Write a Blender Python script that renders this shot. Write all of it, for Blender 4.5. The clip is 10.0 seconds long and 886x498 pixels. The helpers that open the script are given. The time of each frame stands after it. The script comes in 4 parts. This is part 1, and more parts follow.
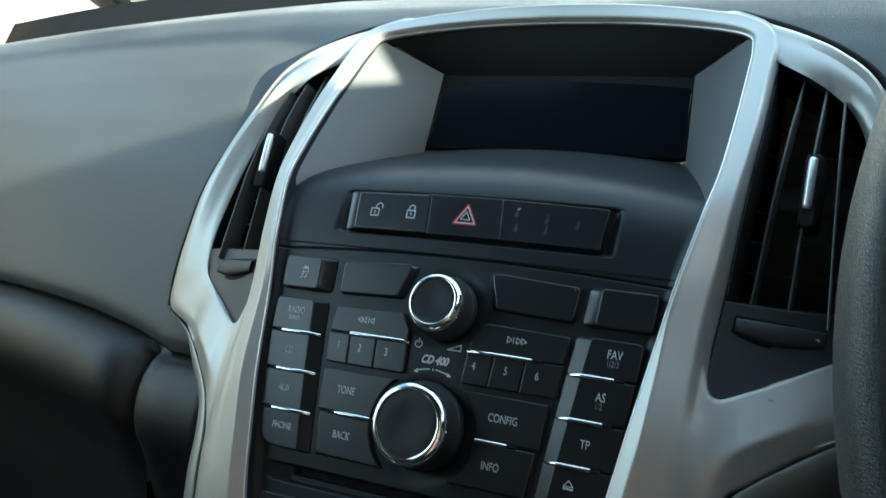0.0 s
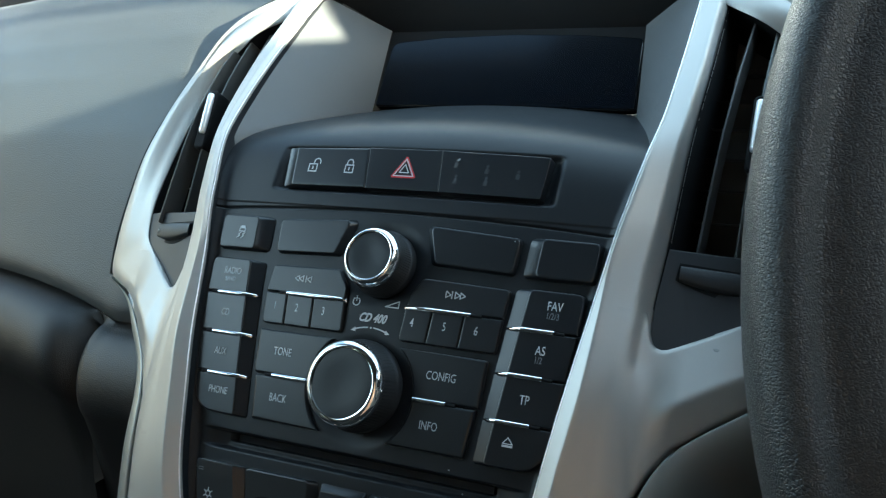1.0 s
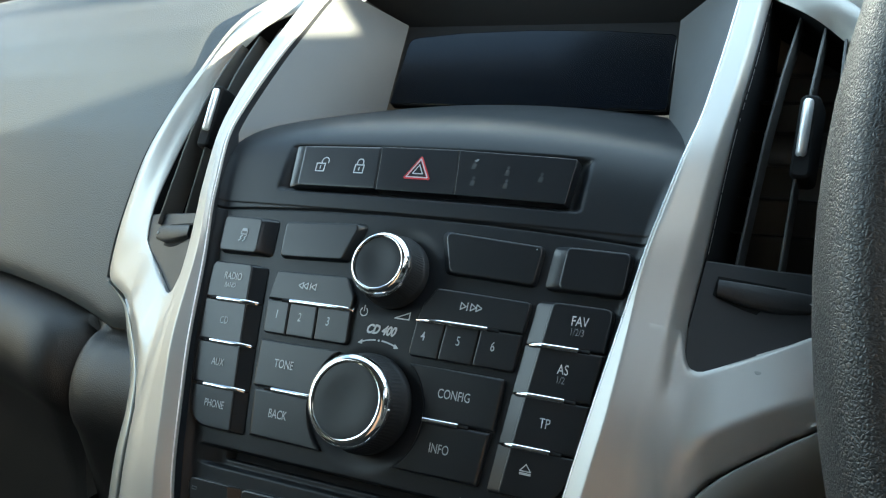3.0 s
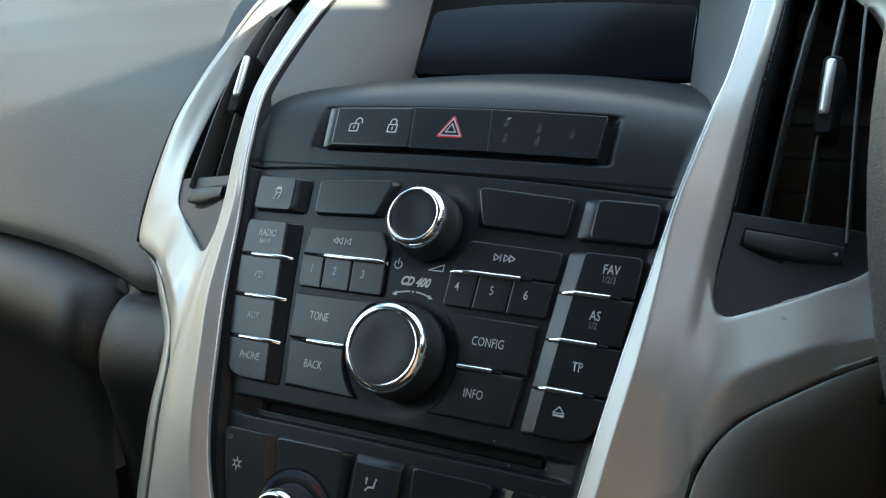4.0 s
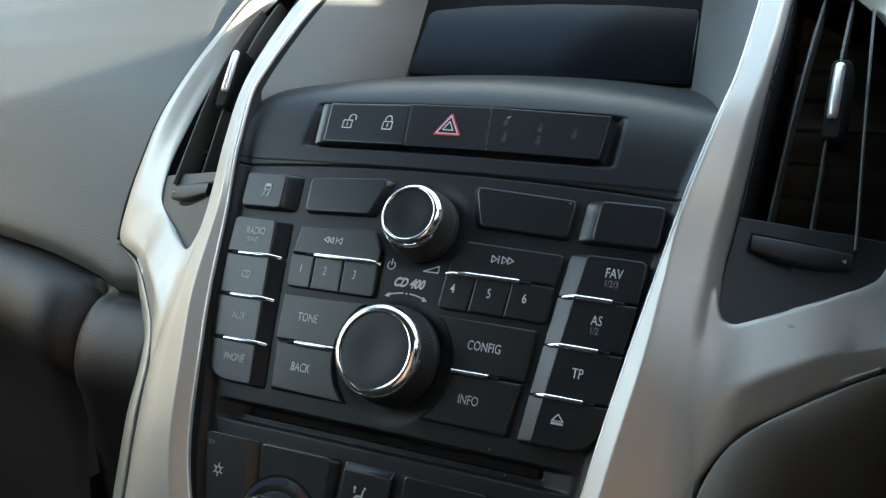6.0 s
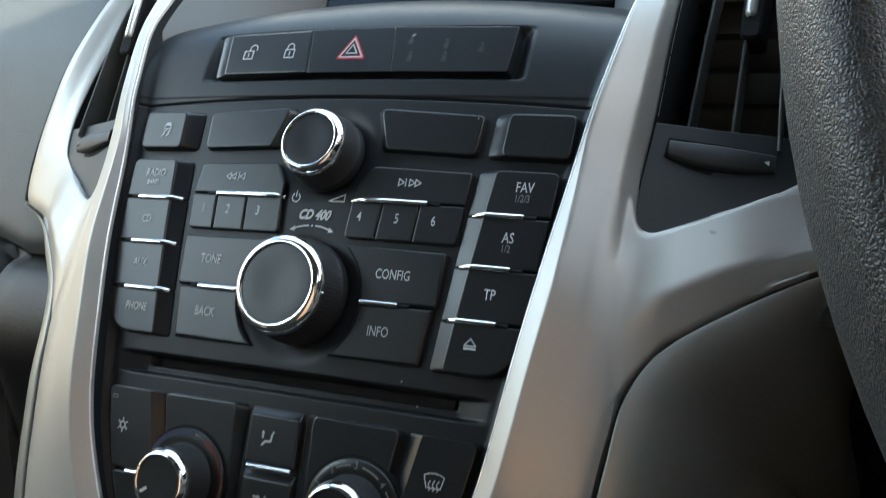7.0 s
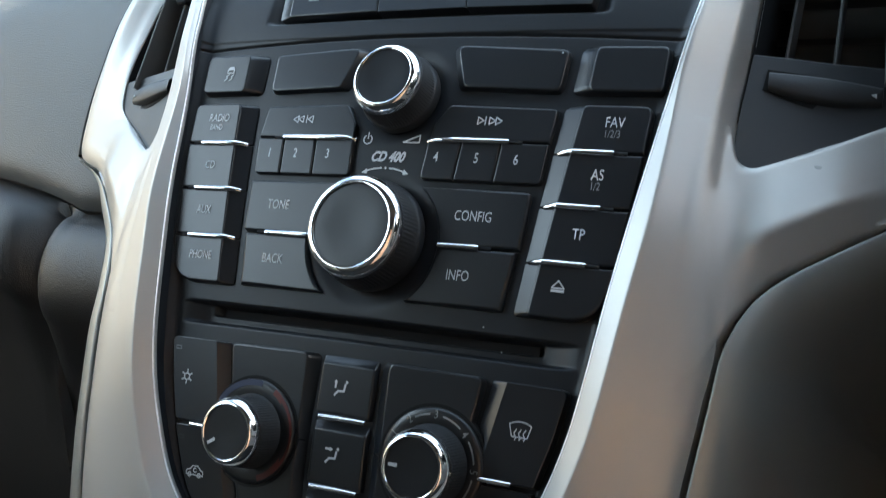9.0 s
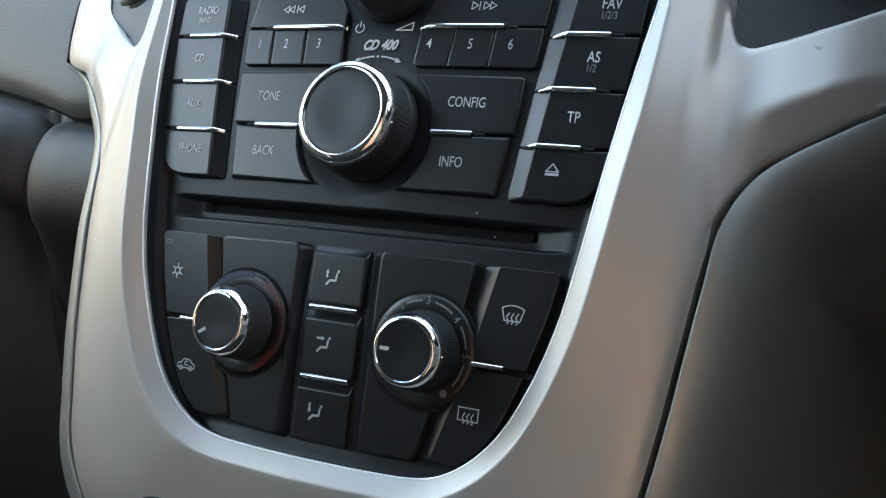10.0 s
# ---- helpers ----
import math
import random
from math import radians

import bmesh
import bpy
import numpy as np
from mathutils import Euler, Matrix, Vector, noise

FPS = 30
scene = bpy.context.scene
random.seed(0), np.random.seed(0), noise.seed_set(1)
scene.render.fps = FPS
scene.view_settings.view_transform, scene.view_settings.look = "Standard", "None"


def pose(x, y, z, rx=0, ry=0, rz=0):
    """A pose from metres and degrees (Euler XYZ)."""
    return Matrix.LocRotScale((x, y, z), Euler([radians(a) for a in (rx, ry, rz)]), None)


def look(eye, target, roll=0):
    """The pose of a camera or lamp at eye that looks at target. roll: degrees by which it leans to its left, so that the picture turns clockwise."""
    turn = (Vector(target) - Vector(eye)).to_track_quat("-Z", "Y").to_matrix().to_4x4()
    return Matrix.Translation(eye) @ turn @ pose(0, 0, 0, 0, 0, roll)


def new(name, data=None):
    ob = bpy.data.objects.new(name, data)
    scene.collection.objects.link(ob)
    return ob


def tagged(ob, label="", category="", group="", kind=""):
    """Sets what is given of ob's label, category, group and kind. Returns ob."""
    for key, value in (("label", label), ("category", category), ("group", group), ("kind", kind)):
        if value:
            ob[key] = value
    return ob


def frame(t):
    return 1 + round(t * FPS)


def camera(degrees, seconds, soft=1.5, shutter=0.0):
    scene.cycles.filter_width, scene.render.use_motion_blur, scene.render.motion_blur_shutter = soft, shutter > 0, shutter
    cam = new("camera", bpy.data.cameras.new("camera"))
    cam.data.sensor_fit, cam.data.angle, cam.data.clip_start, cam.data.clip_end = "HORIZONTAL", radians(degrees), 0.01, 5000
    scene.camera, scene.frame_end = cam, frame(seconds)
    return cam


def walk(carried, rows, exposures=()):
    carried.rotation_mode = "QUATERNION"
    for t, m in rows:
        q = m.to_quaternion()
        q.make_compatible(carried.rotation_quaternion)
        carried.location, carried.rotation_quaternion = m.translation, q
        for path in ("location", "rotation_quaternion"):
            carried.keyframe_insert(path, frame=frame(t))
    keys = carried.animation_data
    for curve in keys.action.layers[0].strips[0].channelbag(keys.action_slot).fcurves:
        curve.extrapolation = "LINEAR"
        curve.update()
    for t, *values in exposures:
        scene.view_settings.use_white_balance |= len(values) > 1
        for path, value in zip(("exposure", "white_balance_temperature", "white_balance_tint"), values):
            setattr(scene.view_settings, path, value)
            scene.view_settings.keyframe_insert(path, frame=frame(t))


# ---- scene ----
cam = camera(50.0, 10.0, soft=1.15, shutter=0.3)
PATH = [
    (0.0, 0.1902, -0.3580, 0.9470, 76.857, 0.947, 27.163),
    (0.5, 0.1979, -0.3495, 0.9341, 75.034, 0.854, 26.486),
    (1.0, 0.2060, -0.3360, 0.9270, 76.235, 1.700, 26.577),
    (1.5, 0.2169, -0.3233, 0.9210, 75.551, 2.055, 26.217),
    (1.7, 0.2205, -0.3154, 0.9171, 76.392, 3.036, 26.502),
    (1.8, 0.2190, -0.3210, 0.9190, 76.609, 1.751, 25.911),
    (2.0, 0.2117, -0.3195, 0.9283, 75.793, 0.899, 26.182),
    (2.2, 0.2070, -0.3167, 0.9199, 76.735, 0.853, 27.278),
    (3.3, 0.1912, -0.3075, 0.9177, 76.826, 1.044, 27.853),
    (3.5, 0.1972, -0.3138, 0.9126, 76.942, 0.718, 27.172),
    (4.0, 0.1857, -0.3307, 0.9020, 77.033, 0.528, 27.495),
    (4.5, 0.1814, -0.3263, 0.8956, 76.869, -0.215, 27.287),
    (5.0, 0.1745, -0.3271, 0.9006, 77.062, -0.858, 27.197),
    (5.2, 0.1704, -0.3262, 0.9049, 77.287, -0.872, 27.339),
    (6.3, 0.1773, -0.3205, 0.8814, 78.105, -0.605, 25.442),
    (6.5, 0.1799, -0.3177, 0.8728, 77.459, -0.284, 24.653),
    (6.7, 0.1825, -0.3153, 0.8703, 76.610, -0.297, 24.306),
    (7.0, 0.1916, -0.2972, 0.8626, 77.750, 1.468, 24.784),
    (7.2, 0.1829, -0.2896, 0.8648, 78.755, 2.347, 24.716),
    (7.5, 0.1739, -0.2920, 0.8449, 77.534, 1.715, 25.697),
    (8.0, 0.1740, -0.2923, 0.8486, 77.454, 1.248, 26.027),
    (8.5, 0.1712, -0.2935, 0.8484, 77.997, 1.469, 26.562),
    (9.0, 0.1683, -0.2951, 0.8412, 77.588, 1.642, 26.220),
    (9.2, 0.1724, -0.2957, 0.8335, 75.696, 2.065, 26.202),
    (9.5, 0.1740, -0.2974, 0.8226, 75.679, 1.807, 26.130),
    (10.0, 0.1693, -0.2960, 0.8185, 74.844, 1.371, 26.053),
]
EXPOSURES = [(0.0, 3.06, 6050, -7), (1.0, 3.34, 6140, -4), (1.5, 3.52, 6420, -3), (1.8, 3.79, 6640, -3), (2.1, 3.81, 6660, -3), (3.4, 3.55, 6600, 0), (4.5, 3.43, 6660, 2), (5.1, 3.48, 6800, 3), (6.5, 3.57, 6980, 5), (7.5, 3.86, 6860, 6), (8.2, 3.89, 6760, 6), (9.0, 3.80, 6690, 7), (10.0, 3.93, 6660, 7)]
walk(cam, [(t, pose(x, y, z, rx, ry, rz)) for t, x, y, z, rx, ry, rz in PATH], EXPOSURES)

from mathutils.bvhtree import BVHTree

# ---- world, sun, exposure ----
SUN_ELEV, SUN_AZ = 15.6, 98.0          # degrees above the horizon; degrees from straight ahead (+y) to the right (+x) side, seen from above
SUN_FROM = Vector((math.cos(radians(SUN_ELEV)) * math.sin(radians(SUN_AZ)), math.cos(radians(SUN_ELEV)) * math.cos(radians(SUN_AZ)), math.sin(radians(SUN_ELEV))))
world = bpy.data.worlds.new("sky")
scene.world = world
world.use_nodes = True
wn = world.node_tree
sky = wn.nodes.new("ShaderNodeTexSky")
sky.sky_type, sky.sun_disc = "NISHITA", False
sky.sun_elevation, sky.sun_rotation = radians(SUN_ELEV), radians(SUN_AZ)
wn.nodes["Background"].inputs["Strength"].default_value = 0.066
wn.links.new(sky.outputs["Color"], wn.nodes["Background"].inputs["Color"])

sun = new("sun", bpy.data.lights.new("sun", "SUN"))
sun.data.energy, sun.data.angle, sun.data.color = 5.0, radians(0.6), (1.0, 0.89, 0.70)
sun.matrix_world = look(SUN_FROM * 20, (0, 0, 0))


def window_light(name, eye, target, width, height, power, color):
    lamp = new(name, bpy.data.lights.new(name, "AREA"))
    lamp.data.shape, lamp.data.size, lamp.data.size_y = "RECTANGLE", width, height
    lamp.data.energy, lamp.data.color = power, color
    lamp.matrix_world = look(eye, target)
    return lamp


window_light("windscreen_skylight", (0.18, 0.156, 1.217), (0.18, -0.304, 0.417), 1.10, 0.53, 0.375, (0.63, 0.83, 1.0))
window_light("passenger_window_skylight", (-0.68, -0.38, 1.215), (0.0, -0.34, 0.98), 1.0, 0.31, 0.35, (0.77, 0.92, 1.0))
window_light("driver_window_skylight", (0.70, 0.03, 1.20), (0.0, 0.0, 0.80), 0.34, 0.11, 0.035, (1.0, 0.87, 0.72))

# ---- materials ----


def node_material(name):
    m = bpy.data.materials.new(name)
    m.use_nodes = True
    nt = m.node_tree
    return m, nt, nt.nodes["Principled BSDF"]


def surface(name, color, rough=0.5, metal=0.0, vary=0.15, grain=900.0, bump=0.05, stain=25.0, spec=0.5, leather=False, rough_vary=0.12, coat=0.0):
    """Plain painted, moulded or wrapped surface: colour varied at two scales, fine relief, uneven gloss."""
    m, nt, b = node_material(name)
    tc = nt.nodes.new("ShaderNodeTexCoord")
    fine = nt.nodes.new("ShaderNodeTexVoronoi" if leather else "ShaderNodeTexNoise")
    fine.inputs["Scale"].default_value = grain
    wide = nt.nodes.new("ShaderNodeTexNoise")
    wide.inputs["Scale"].default_value = stain
    wide.inputs["Detail"].default_value = 6.0
    for n in (fine, wide):
        nt.links.new(tc.outputs["Object"], n.inputs["Vector"])
    ramp = nt.nodes.new("ShaderNodeMapRange")
    ramp.inputs["To Min"].default_value, ramp.inputs["To Max"].default_value = 1.0 - vary, 1.0 + vary
    nt.links.new(wide.outputs[0], ramp.inputs["Value"])
    mix = nt.nodes.new("ShaderNodeVectorMath")
    mix.operation = "SCALE"
    mix.inputs[0].default_value = color
    nt.links.new(ramp.outputs[0], mix.inputs["Scale"])
    nt.links.new(mix.outputs[0], b.inputs["Base Color"])
    rr = nt.nodes.new("ShaderNodeMapRange")
    rr.inputs["To Min"].default_value, rr.inputs["To Max"].default_value = max(0.02, rough - rough_vary), min(1.0, rough + rough_vary)
    nt.links.new(wide.outputs[0], rr.inputs["Value"])
    nt.links.new(rr.outputs[0], b.inputs["Roughness"])
    b.inputs["Metallic"].default_value = metal
    b.inputs["Specular IOR Level"].default_value = spec
    b.inputs["Coat Weight"].default_value = coat
    bp = nt.nodes.new("ShaderNodeBump")
    bp.inputs["Strength"].default_value = bump
    bp.inputs["Distance"].default_value = 0.0006
    nt.links.new(fine.outputs[0], bp.inputs["Height"])
    nt.links.new(bp.outputs[0], b.inputs["Normal"])
    return m


def wrinkled(name, color, rough, grain, depth):
    """Worn leather: glossy pebbles of uneven size between fine creases, with pulled wrinkles over them."""
    m, nt, b = node_material(name)
    tc = nt.nodes.new("ShaderNodeTexCoord")
    warp = nt.nodes.new("ShaderNodeTexNoise")
    warp.inputs["Scale"].default_value, warp.inputs["Detail"].default_value = grain * 0.55, 3.0
    nt.links.new(tc.outputs["Object"], warp.inputs["Vector"])
    bend = nt.nodes.new("ShaderNodeVectorMath")
    bend.operation = "MULTIPLY_ADD"
    bend.inputs[1].default_value = (1.6 / grain,) * 3
    nt.links.new(warp.outputs["Color"], bend.inputs[0])
    nt.links.new(tc.outputs["Object"], bend.inputs[2])
    cells = nt.nodes.new("ShaderNodeTexVoronoi")
    cells.feature = "DISTANCE_TO_EDGE"
    cells.inputs["Scale"].default_value = grain
    nt.links.new(bend.outputs[0], cells.inputs["Vector"])
    dome = nt.nodes.new("ShaderNodeMapRange")
    dome.interpolation_type = "SMOOTHSTEP"
    dome.inputs["From Max"].default_value = 0.28
    nt.links.new(cells.outputs["Distance"], dome.inputs["Value"])
    high = nt.nodes.new("ShaderNodeMath")
    high.operation = "ADD"
    nt.links.new(dome.outputs[0], high.inputs[0])
    nt.links.new(warp.outputs[0], high.inputs[1])
    bp = nt.nodes.new("ShaderNodeBump")
    bp.inputs["Strength"].default_value, bp.inputs["Distance"].default_value = depth, 0.0007
    nt.links.new(high.outputs[0], bp.inputs["Height"])
    nt.links.new(bp.outputs[0], b.inputs["Normal"])
    gloss = nt.nodes.new("ShaderNodeMapRange")
    gloss.inputs["To Min"].default_value, gloss.inputs["To Max"].default_value = rough + 0.25, rough
    nt.links.new(dome.outputs[0], gloss.inputs["Value"])
    nt.links.new(gloss.outputs[0], b.inputs["Roughness"])
    tone = nt.nodes.new("ShaderNodeVectorMath")
    tone.operation = "SCALE"
    tone.inputs[0].default_value = color
    wear = nt.nodes.new("ShaderNodeTexNoise")
    wear.inputs["Scale"].default_value, wear.inputs["Detail"].default_value = 30.0, 6.0
    nt.links.new(tc.outputs["Object"], wear.inputs["Vector"])
    span = nt.nodes.new("ShaderNodeMapRange")
    span.inputs["To Min"].default_value, span.inputs["To Max"].default_value = 0.6, 1.4
    nt.links.new(wear.outputs[0], span.inputs["Value"])
    nt.links.new(span.outputs[0], tone.inputs["Scale"])
    nt.links.new(tone.outputs[0], b.inputs["Base Color"])
    return m


FASCIA = surface("charcoal_fascia_plastic", (0.0128, 0.0146, 0.0177), 0.40, rough_vary=0.08, grain=2600, bump=0.10, stain=18, spec=0.26)
BUTTON = surface("charcoal_button_plastic", (0.0104, 0.0117, 0.0142), 0.30, rough_vary=0.06, grain=3200, bump=0.05, stain=22, spec=0.45)
PLATE = surface("smooth_vent_plastic", (0.0105, 0.0125, 0.0155), 0.46, grain=2600, bump=0.05, stain=18, spec=0.5)
KNOB = surface("black_knob_rubber", (0.016, 0.017, 0.019), 0.5, grain=2400, bump=0.12)
SILVER = surface("satin_silver_paint", (0.43, 0.418, 0.397), 0.45, 0.60, vary=0.05, grain=3000, bump=0.05, stain=12, rough_vary=0.05)
# darker copy of the frame's silver, painting shade onto the side panels
SILVERDIM = surface("dimmed_satin_silver", (0.31, 0.314, 0.30), 0.44, 0.70, vary=0.06, grain=3000, bump=0.05, stain=12, rough_vary=0.05)
SATIN = surface("satin_chrome", (0.88, 0.88, 0.89), 0.36, 0.62, vary=0.03, grain=400, bump=0.02, rough_vary=0.04)
DIAL = surface("black_dial_plastic", (0.006, 0.0065, 0.0075), 0.34, grain=2400, bump=0.05)
# the door lining darkened on the passenger side to cut sunlight bounced off it
DOORDIMMED = surface("door_lining_dimmed_against_bounce", (0.11, 0.109, 0.105), 0.8, grain=900, bump=0.3)
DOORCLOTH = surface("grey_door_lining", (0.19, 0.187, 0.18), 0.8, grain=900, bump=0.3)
CHROME = surface("chrome", (0.86, 0.86, 0.87), 0.07, 1.0, vary=0.03, grain=200, bump=0.02, rough_vary=0.03)
DASH = surface("grained_grey_dash_skin", (0.051, 0.056, 0.059), 0.47, grain=1500, bump=0.35, stain=9, leather=True)
LOWER = surface("dark_brown_lower_dash_skin", (0.010, 0.0095, 0.0098), 0.46, grain=1500, bump=0.25, stain=9, leather=True)
CHEEK = surface("grey_hood_plastic", (0.078, 0.081, 0.085), 0.5, grain=1800, bump=0.2)
# near-black for black parts; also paints shade in hood, ducts, slot and tray
BLACK = surface("black_plastic_and_recess_shade", (0.008, 0.008, 0.009), 0.75, grain=1500, bump=0.1, spec=0.2)
DUCT = surface("dull_duct_plastic", (0.10, 0.099, 0.097), 0.6, grain=1500, bump=0.1)
VANE = surface("vent_vane_plastic", (0.070, 0.069, 0.067), 0.40, grain=1500, bump=0.06)
LEATHER = wrinkled("black_wheel_leather", (0.018, 0.0187, 0.020), 0.32, 1300, 0.30)
LEGEND = surface("grey_white_print", (0.48, 0.50, 0.52), 0.55, vary=0.1, grain=800, bump=0.0)
DIM = surface("dull_grey_print", (0.18, 0.19, 0.20), 0.55, vary=0.1, grain=800, bump=0.0)
GHOST = surface("unlit_telltale_print", (0.028, 0.03, 0.033), 0.5, grain=800, bump=0.0)
RED = surface("red_lens", (0.55, 0.035, 0.045), 0.35, vary=0.1, grain=800, bump=0.0)
REDTINT = surface("dark_red_ring", (0.075, 0.012, 0.010), 0.45, grain=800, bump=0.0)
BLUETINT = surface("dark_blue_ring", (0.010, 0.018, 0.05), 0.45, grain=800, bump=0.0)
SCREEN = surface("dark_display_glass", (0.0015, 0.003, 0.006), 0.12, vary=0.25, grain=60, bump=0.0, stain=6, rough_vary=0.04, spec=0.5)
ROOFCLOTH = surface("grey_roof_cloth", (0.045, 0.044, 0.043), 0.9, grain=1500, bump=0.3)
TANREFLECTOR = surface("tan_reflector_cloth", (0.74, 0.46, 0.30), 0.85, grain=700, bump=0.3)
CARPET = surface("black_carpet", (0.012, 0.012, 0.012), 0.95, grain=500, bump=0.6)
GLOW, _nt, _b = node_material("bright_hazy_daylight")
_b.inputs["Base Color"].default_value = (0.8, 0.8, 0.78, 1)
_b.inputs["Emission Color"].default_value = (1.0, 0.98, 0.94, 1)
_b.inputs["Emission Strength"].default_value = 0.35
ASPHALT = surface("asphalt", (0.16, 0.155, 0.15), 0.9, grain=120, bump=0.5, stain=0.8)

# ---- building helpers; lengths in millimetres on the console ----
RECLINE = 30.0
CONSOLE = pose(0, 0, 0.80, -RECLINE, 0, 0)      # x across, y into the dashboard, z up along the console
MM = 0.001


def face_y(u, v):
    return -3.2 - 0.04 * v + 0.0007 * v * v + 0.0003 * u * u


def face_normal(u, v):
    """The way out of the face at (u, v)."""
    return Vector((0.0006 * u, -1.0, -0.04 + 0.0014 * v)).normalized()


def finish(name, verts, faces, material, parent=None, label="", smooth=40.0, scale=MM):
    me = bpy.data.meshes.new(name)
    me.from_pydata([tuple(c * scale for c in p) for p in verts], [], faces)
    me.materials.append(material)
    bm = bmesh.new()
    bm.from_mesh(me)
    bmesh.ops.recalc_face_normals(bm, faces=bm.faces)
    bm.to_mesh(me)
    bm.free()
    for p in me.polygons:
        p.use_smooth = True
    me.set_sharp_from_angle(angle=radians(smooth))
    for p in me.polygons:
        p.use_smooth = len(p.vertices) < 5
    ob = new(name, me)
    if parent:
        ob.parent = parent
    if label:
        tagged(ob, label)
    return ob


def thing(name, label, category, m=CONSOLE, kind="", group=""):
    ob = new(name)
    ob.empty_display_size = 0.02
    ob.matrix_world = m
    return tagged(ob, label, category, group, kind)


class Shape:
    """Collects rings and grids of points into one mesh."""

    def __init__(self):
        self.v, self.f = [], []

    def ring_stack(self, rings, cap_first=True, cap_last=True, closed=True):
        n, at = len(rings[0]), len(self.v)
        for r in rings:
            self.v += [tuple(p) for p in r]
        for i in range(len(rings) - 1):
            for j in range(n if closed else n - 1):
                a, b = at + i * n + j, at + i * n + (j + 1) % n
                self.f.append((a, b, b + n, a + n))
        if cap_first:
            self.f.append(tuple(range(at, at + n)))
        if cap_last:
            self.f.append(tuple(range(at + (len(rings) - 1) * n, at + len(rings) * n)))
        return self

    def box(self, lo, hi):
        (a, b, c), (d, e, f) = lo, hi
        return self.ring_stack([[(a, b, c), (d, b, c), (d, e, c), (a, e, c)], [(a, b, f), (d, b, f), (d, e, f), (a, e, f)]])

    def make(self, name, material, parent=None, label="", smooth=40.0, scale=MM):
        return finish(name, self.v, self.f, material, parent, label, smooth, scale)


def flipped(shape, sign):
    """A copy of the shape, mirrored across the console where sign is -1."""
    s = Shape()
    s.v, s.f = [(sign * x, y, z) for x, y, z in shape.v], list(shape.f)
    return s


def smooth_line(points, n, closed=False):
    """n points spread evenly along a Catmull-Rom line through the given ones."""
    p = np.array(points, float)
    ext = np.vstack([p[-1], p, p[0], p[1]]) if closed else np.vstack([2 * p[0] - p[1], p, 2 * p[-1] - p[-2]])
    out = []
    for i in range(1, len(ext) - 2):
        for t in np.linspace(0, 1, 24, endpoint=False):
            a, b, c, d = ext[i - 1], ext[i], ext[i + 1], ext[i + 2]
            out.append(0.5 * (2 * b + (c - a) * t + (2 * a - 5 * b + 4 * c - d) * t * t + (3 * b - a - 3 * c + d) * t ** 3))
    if not closed:
        out.append(p[-1])
    out = np.array(out)
    s = np.r_[0, np.cumsum(np.linalg.norm(np.diff(out, axis=0), axis=1))]
    want = np.linspace(0, s[-1], n)
    return np.stack([np.interp(want, s, out[:, k]) for k in range(out.shape[1])], 1)


def rounded(points, radius, steps=4):
    """A polygon with its corners rounded; radius: one for all or one a corner."""
    out, n = [], len(points)
    radii = radius if isinstance(radius, (list, tuple)) else [radius] * n
    for i in range(n):
        p, a, b = (Vector(points[k % n]) for k in (i, i - 1, i + 1))
        da, db = (a - p), (b - p)
        half = max(0.15, da.angle(db) / 2)
        r = min(radii[i], (0.45 if radii[i] < 3 else 0.7) * min(da.length, db.length) * math.tan(half))
        cut = r / math.tan(half)
        s, e = p + da.normalized() * cut, p + db.normalized() * cut
        for k in range(steps + 1):
            t = k / steps
            out.append(tuple((1 - t) ** 2 * s + 2 * t * (1 - t) * p + t * t * e))
    return out


def shrunk(points, d):
    """A counter-clockwise polygon moved inwards by d."""
    out, n = [], len(points)
    for i in range(n):
        a, p, b = (Vector(points[k % n]) for k in (i - 1, i, i + 1))
        e1, e2 = (p - a).normalized(), (b - p).normalized()
        n1, n2 = Vector((-e1.y, e1.x)), Vector((-e2.y, e2.x))
        m = n1 + n2
        m = m / max(0.5, m.length_squared / 2) if m.length > 1e-6 else n1
        out.append(tuple(p + m * d))
    return out


def on_face(points, rise):
    """Points across the console face, standing rise mm above it."""
    return [(u, face_y(u, v) - rise, v) for u, v in points]


def on_plane(points, rise, centre):
    """The same on the level plane that touches the face at centre."""
    cu, cv = centre
    y, gu, gv = face_y(cu, cv), 0.0006 * cu, -0.04 + 0.0014 * cv
    return [(u, y + gu * (u - cu) + gv * (v - cv) - rise, v) for u, v in points]


def middle(points):
    return (sum(p[0] for p in points) / len(points), sum(p[1] for p in points) / len(points))


def ccw(points):
    area = sum(a[0] * b[1] - b[0] * a[1] for a, b in zip(points, [*points[1:], points[0]]))
    return list(points) if area > 0 else list(reversed(points))


def eased(points, radius, d):
    """The outline moved in by d, then rounded, with as many points for any d."""
    radii = radius if isinstance(radius, (list, tuple)) else [radius] * len(points)
    return rounded(shrunk(points, d), [max(0.12, r - d) for r in radii])


def button(name, foot, top, low, high, material, parent, label="", radius=2.6, base=-6.0):
    """A key: outline foot at height low, plateau top at height high above the face, with a soft edge between."""
    f, t = ccw(foot), ccw(top)
    rings = [on_face(eased(f, radius, 0), base), on_face(eased(f, radius, 0), low), on_plane(eased(t, radius, 0), high - 0.5, middle(t)), on_plane(eased(t, radius, 0.12), high - 0.25, middle(t)), on_plane(eased(t, radius, 0.4), high - 0.08, middle(t)), on_plane(eased(t, radius, 0.9), high, middle(t))]
    return Shape().ring_stack(rings, cap_first=False).make(name, material, parent, label, 60)


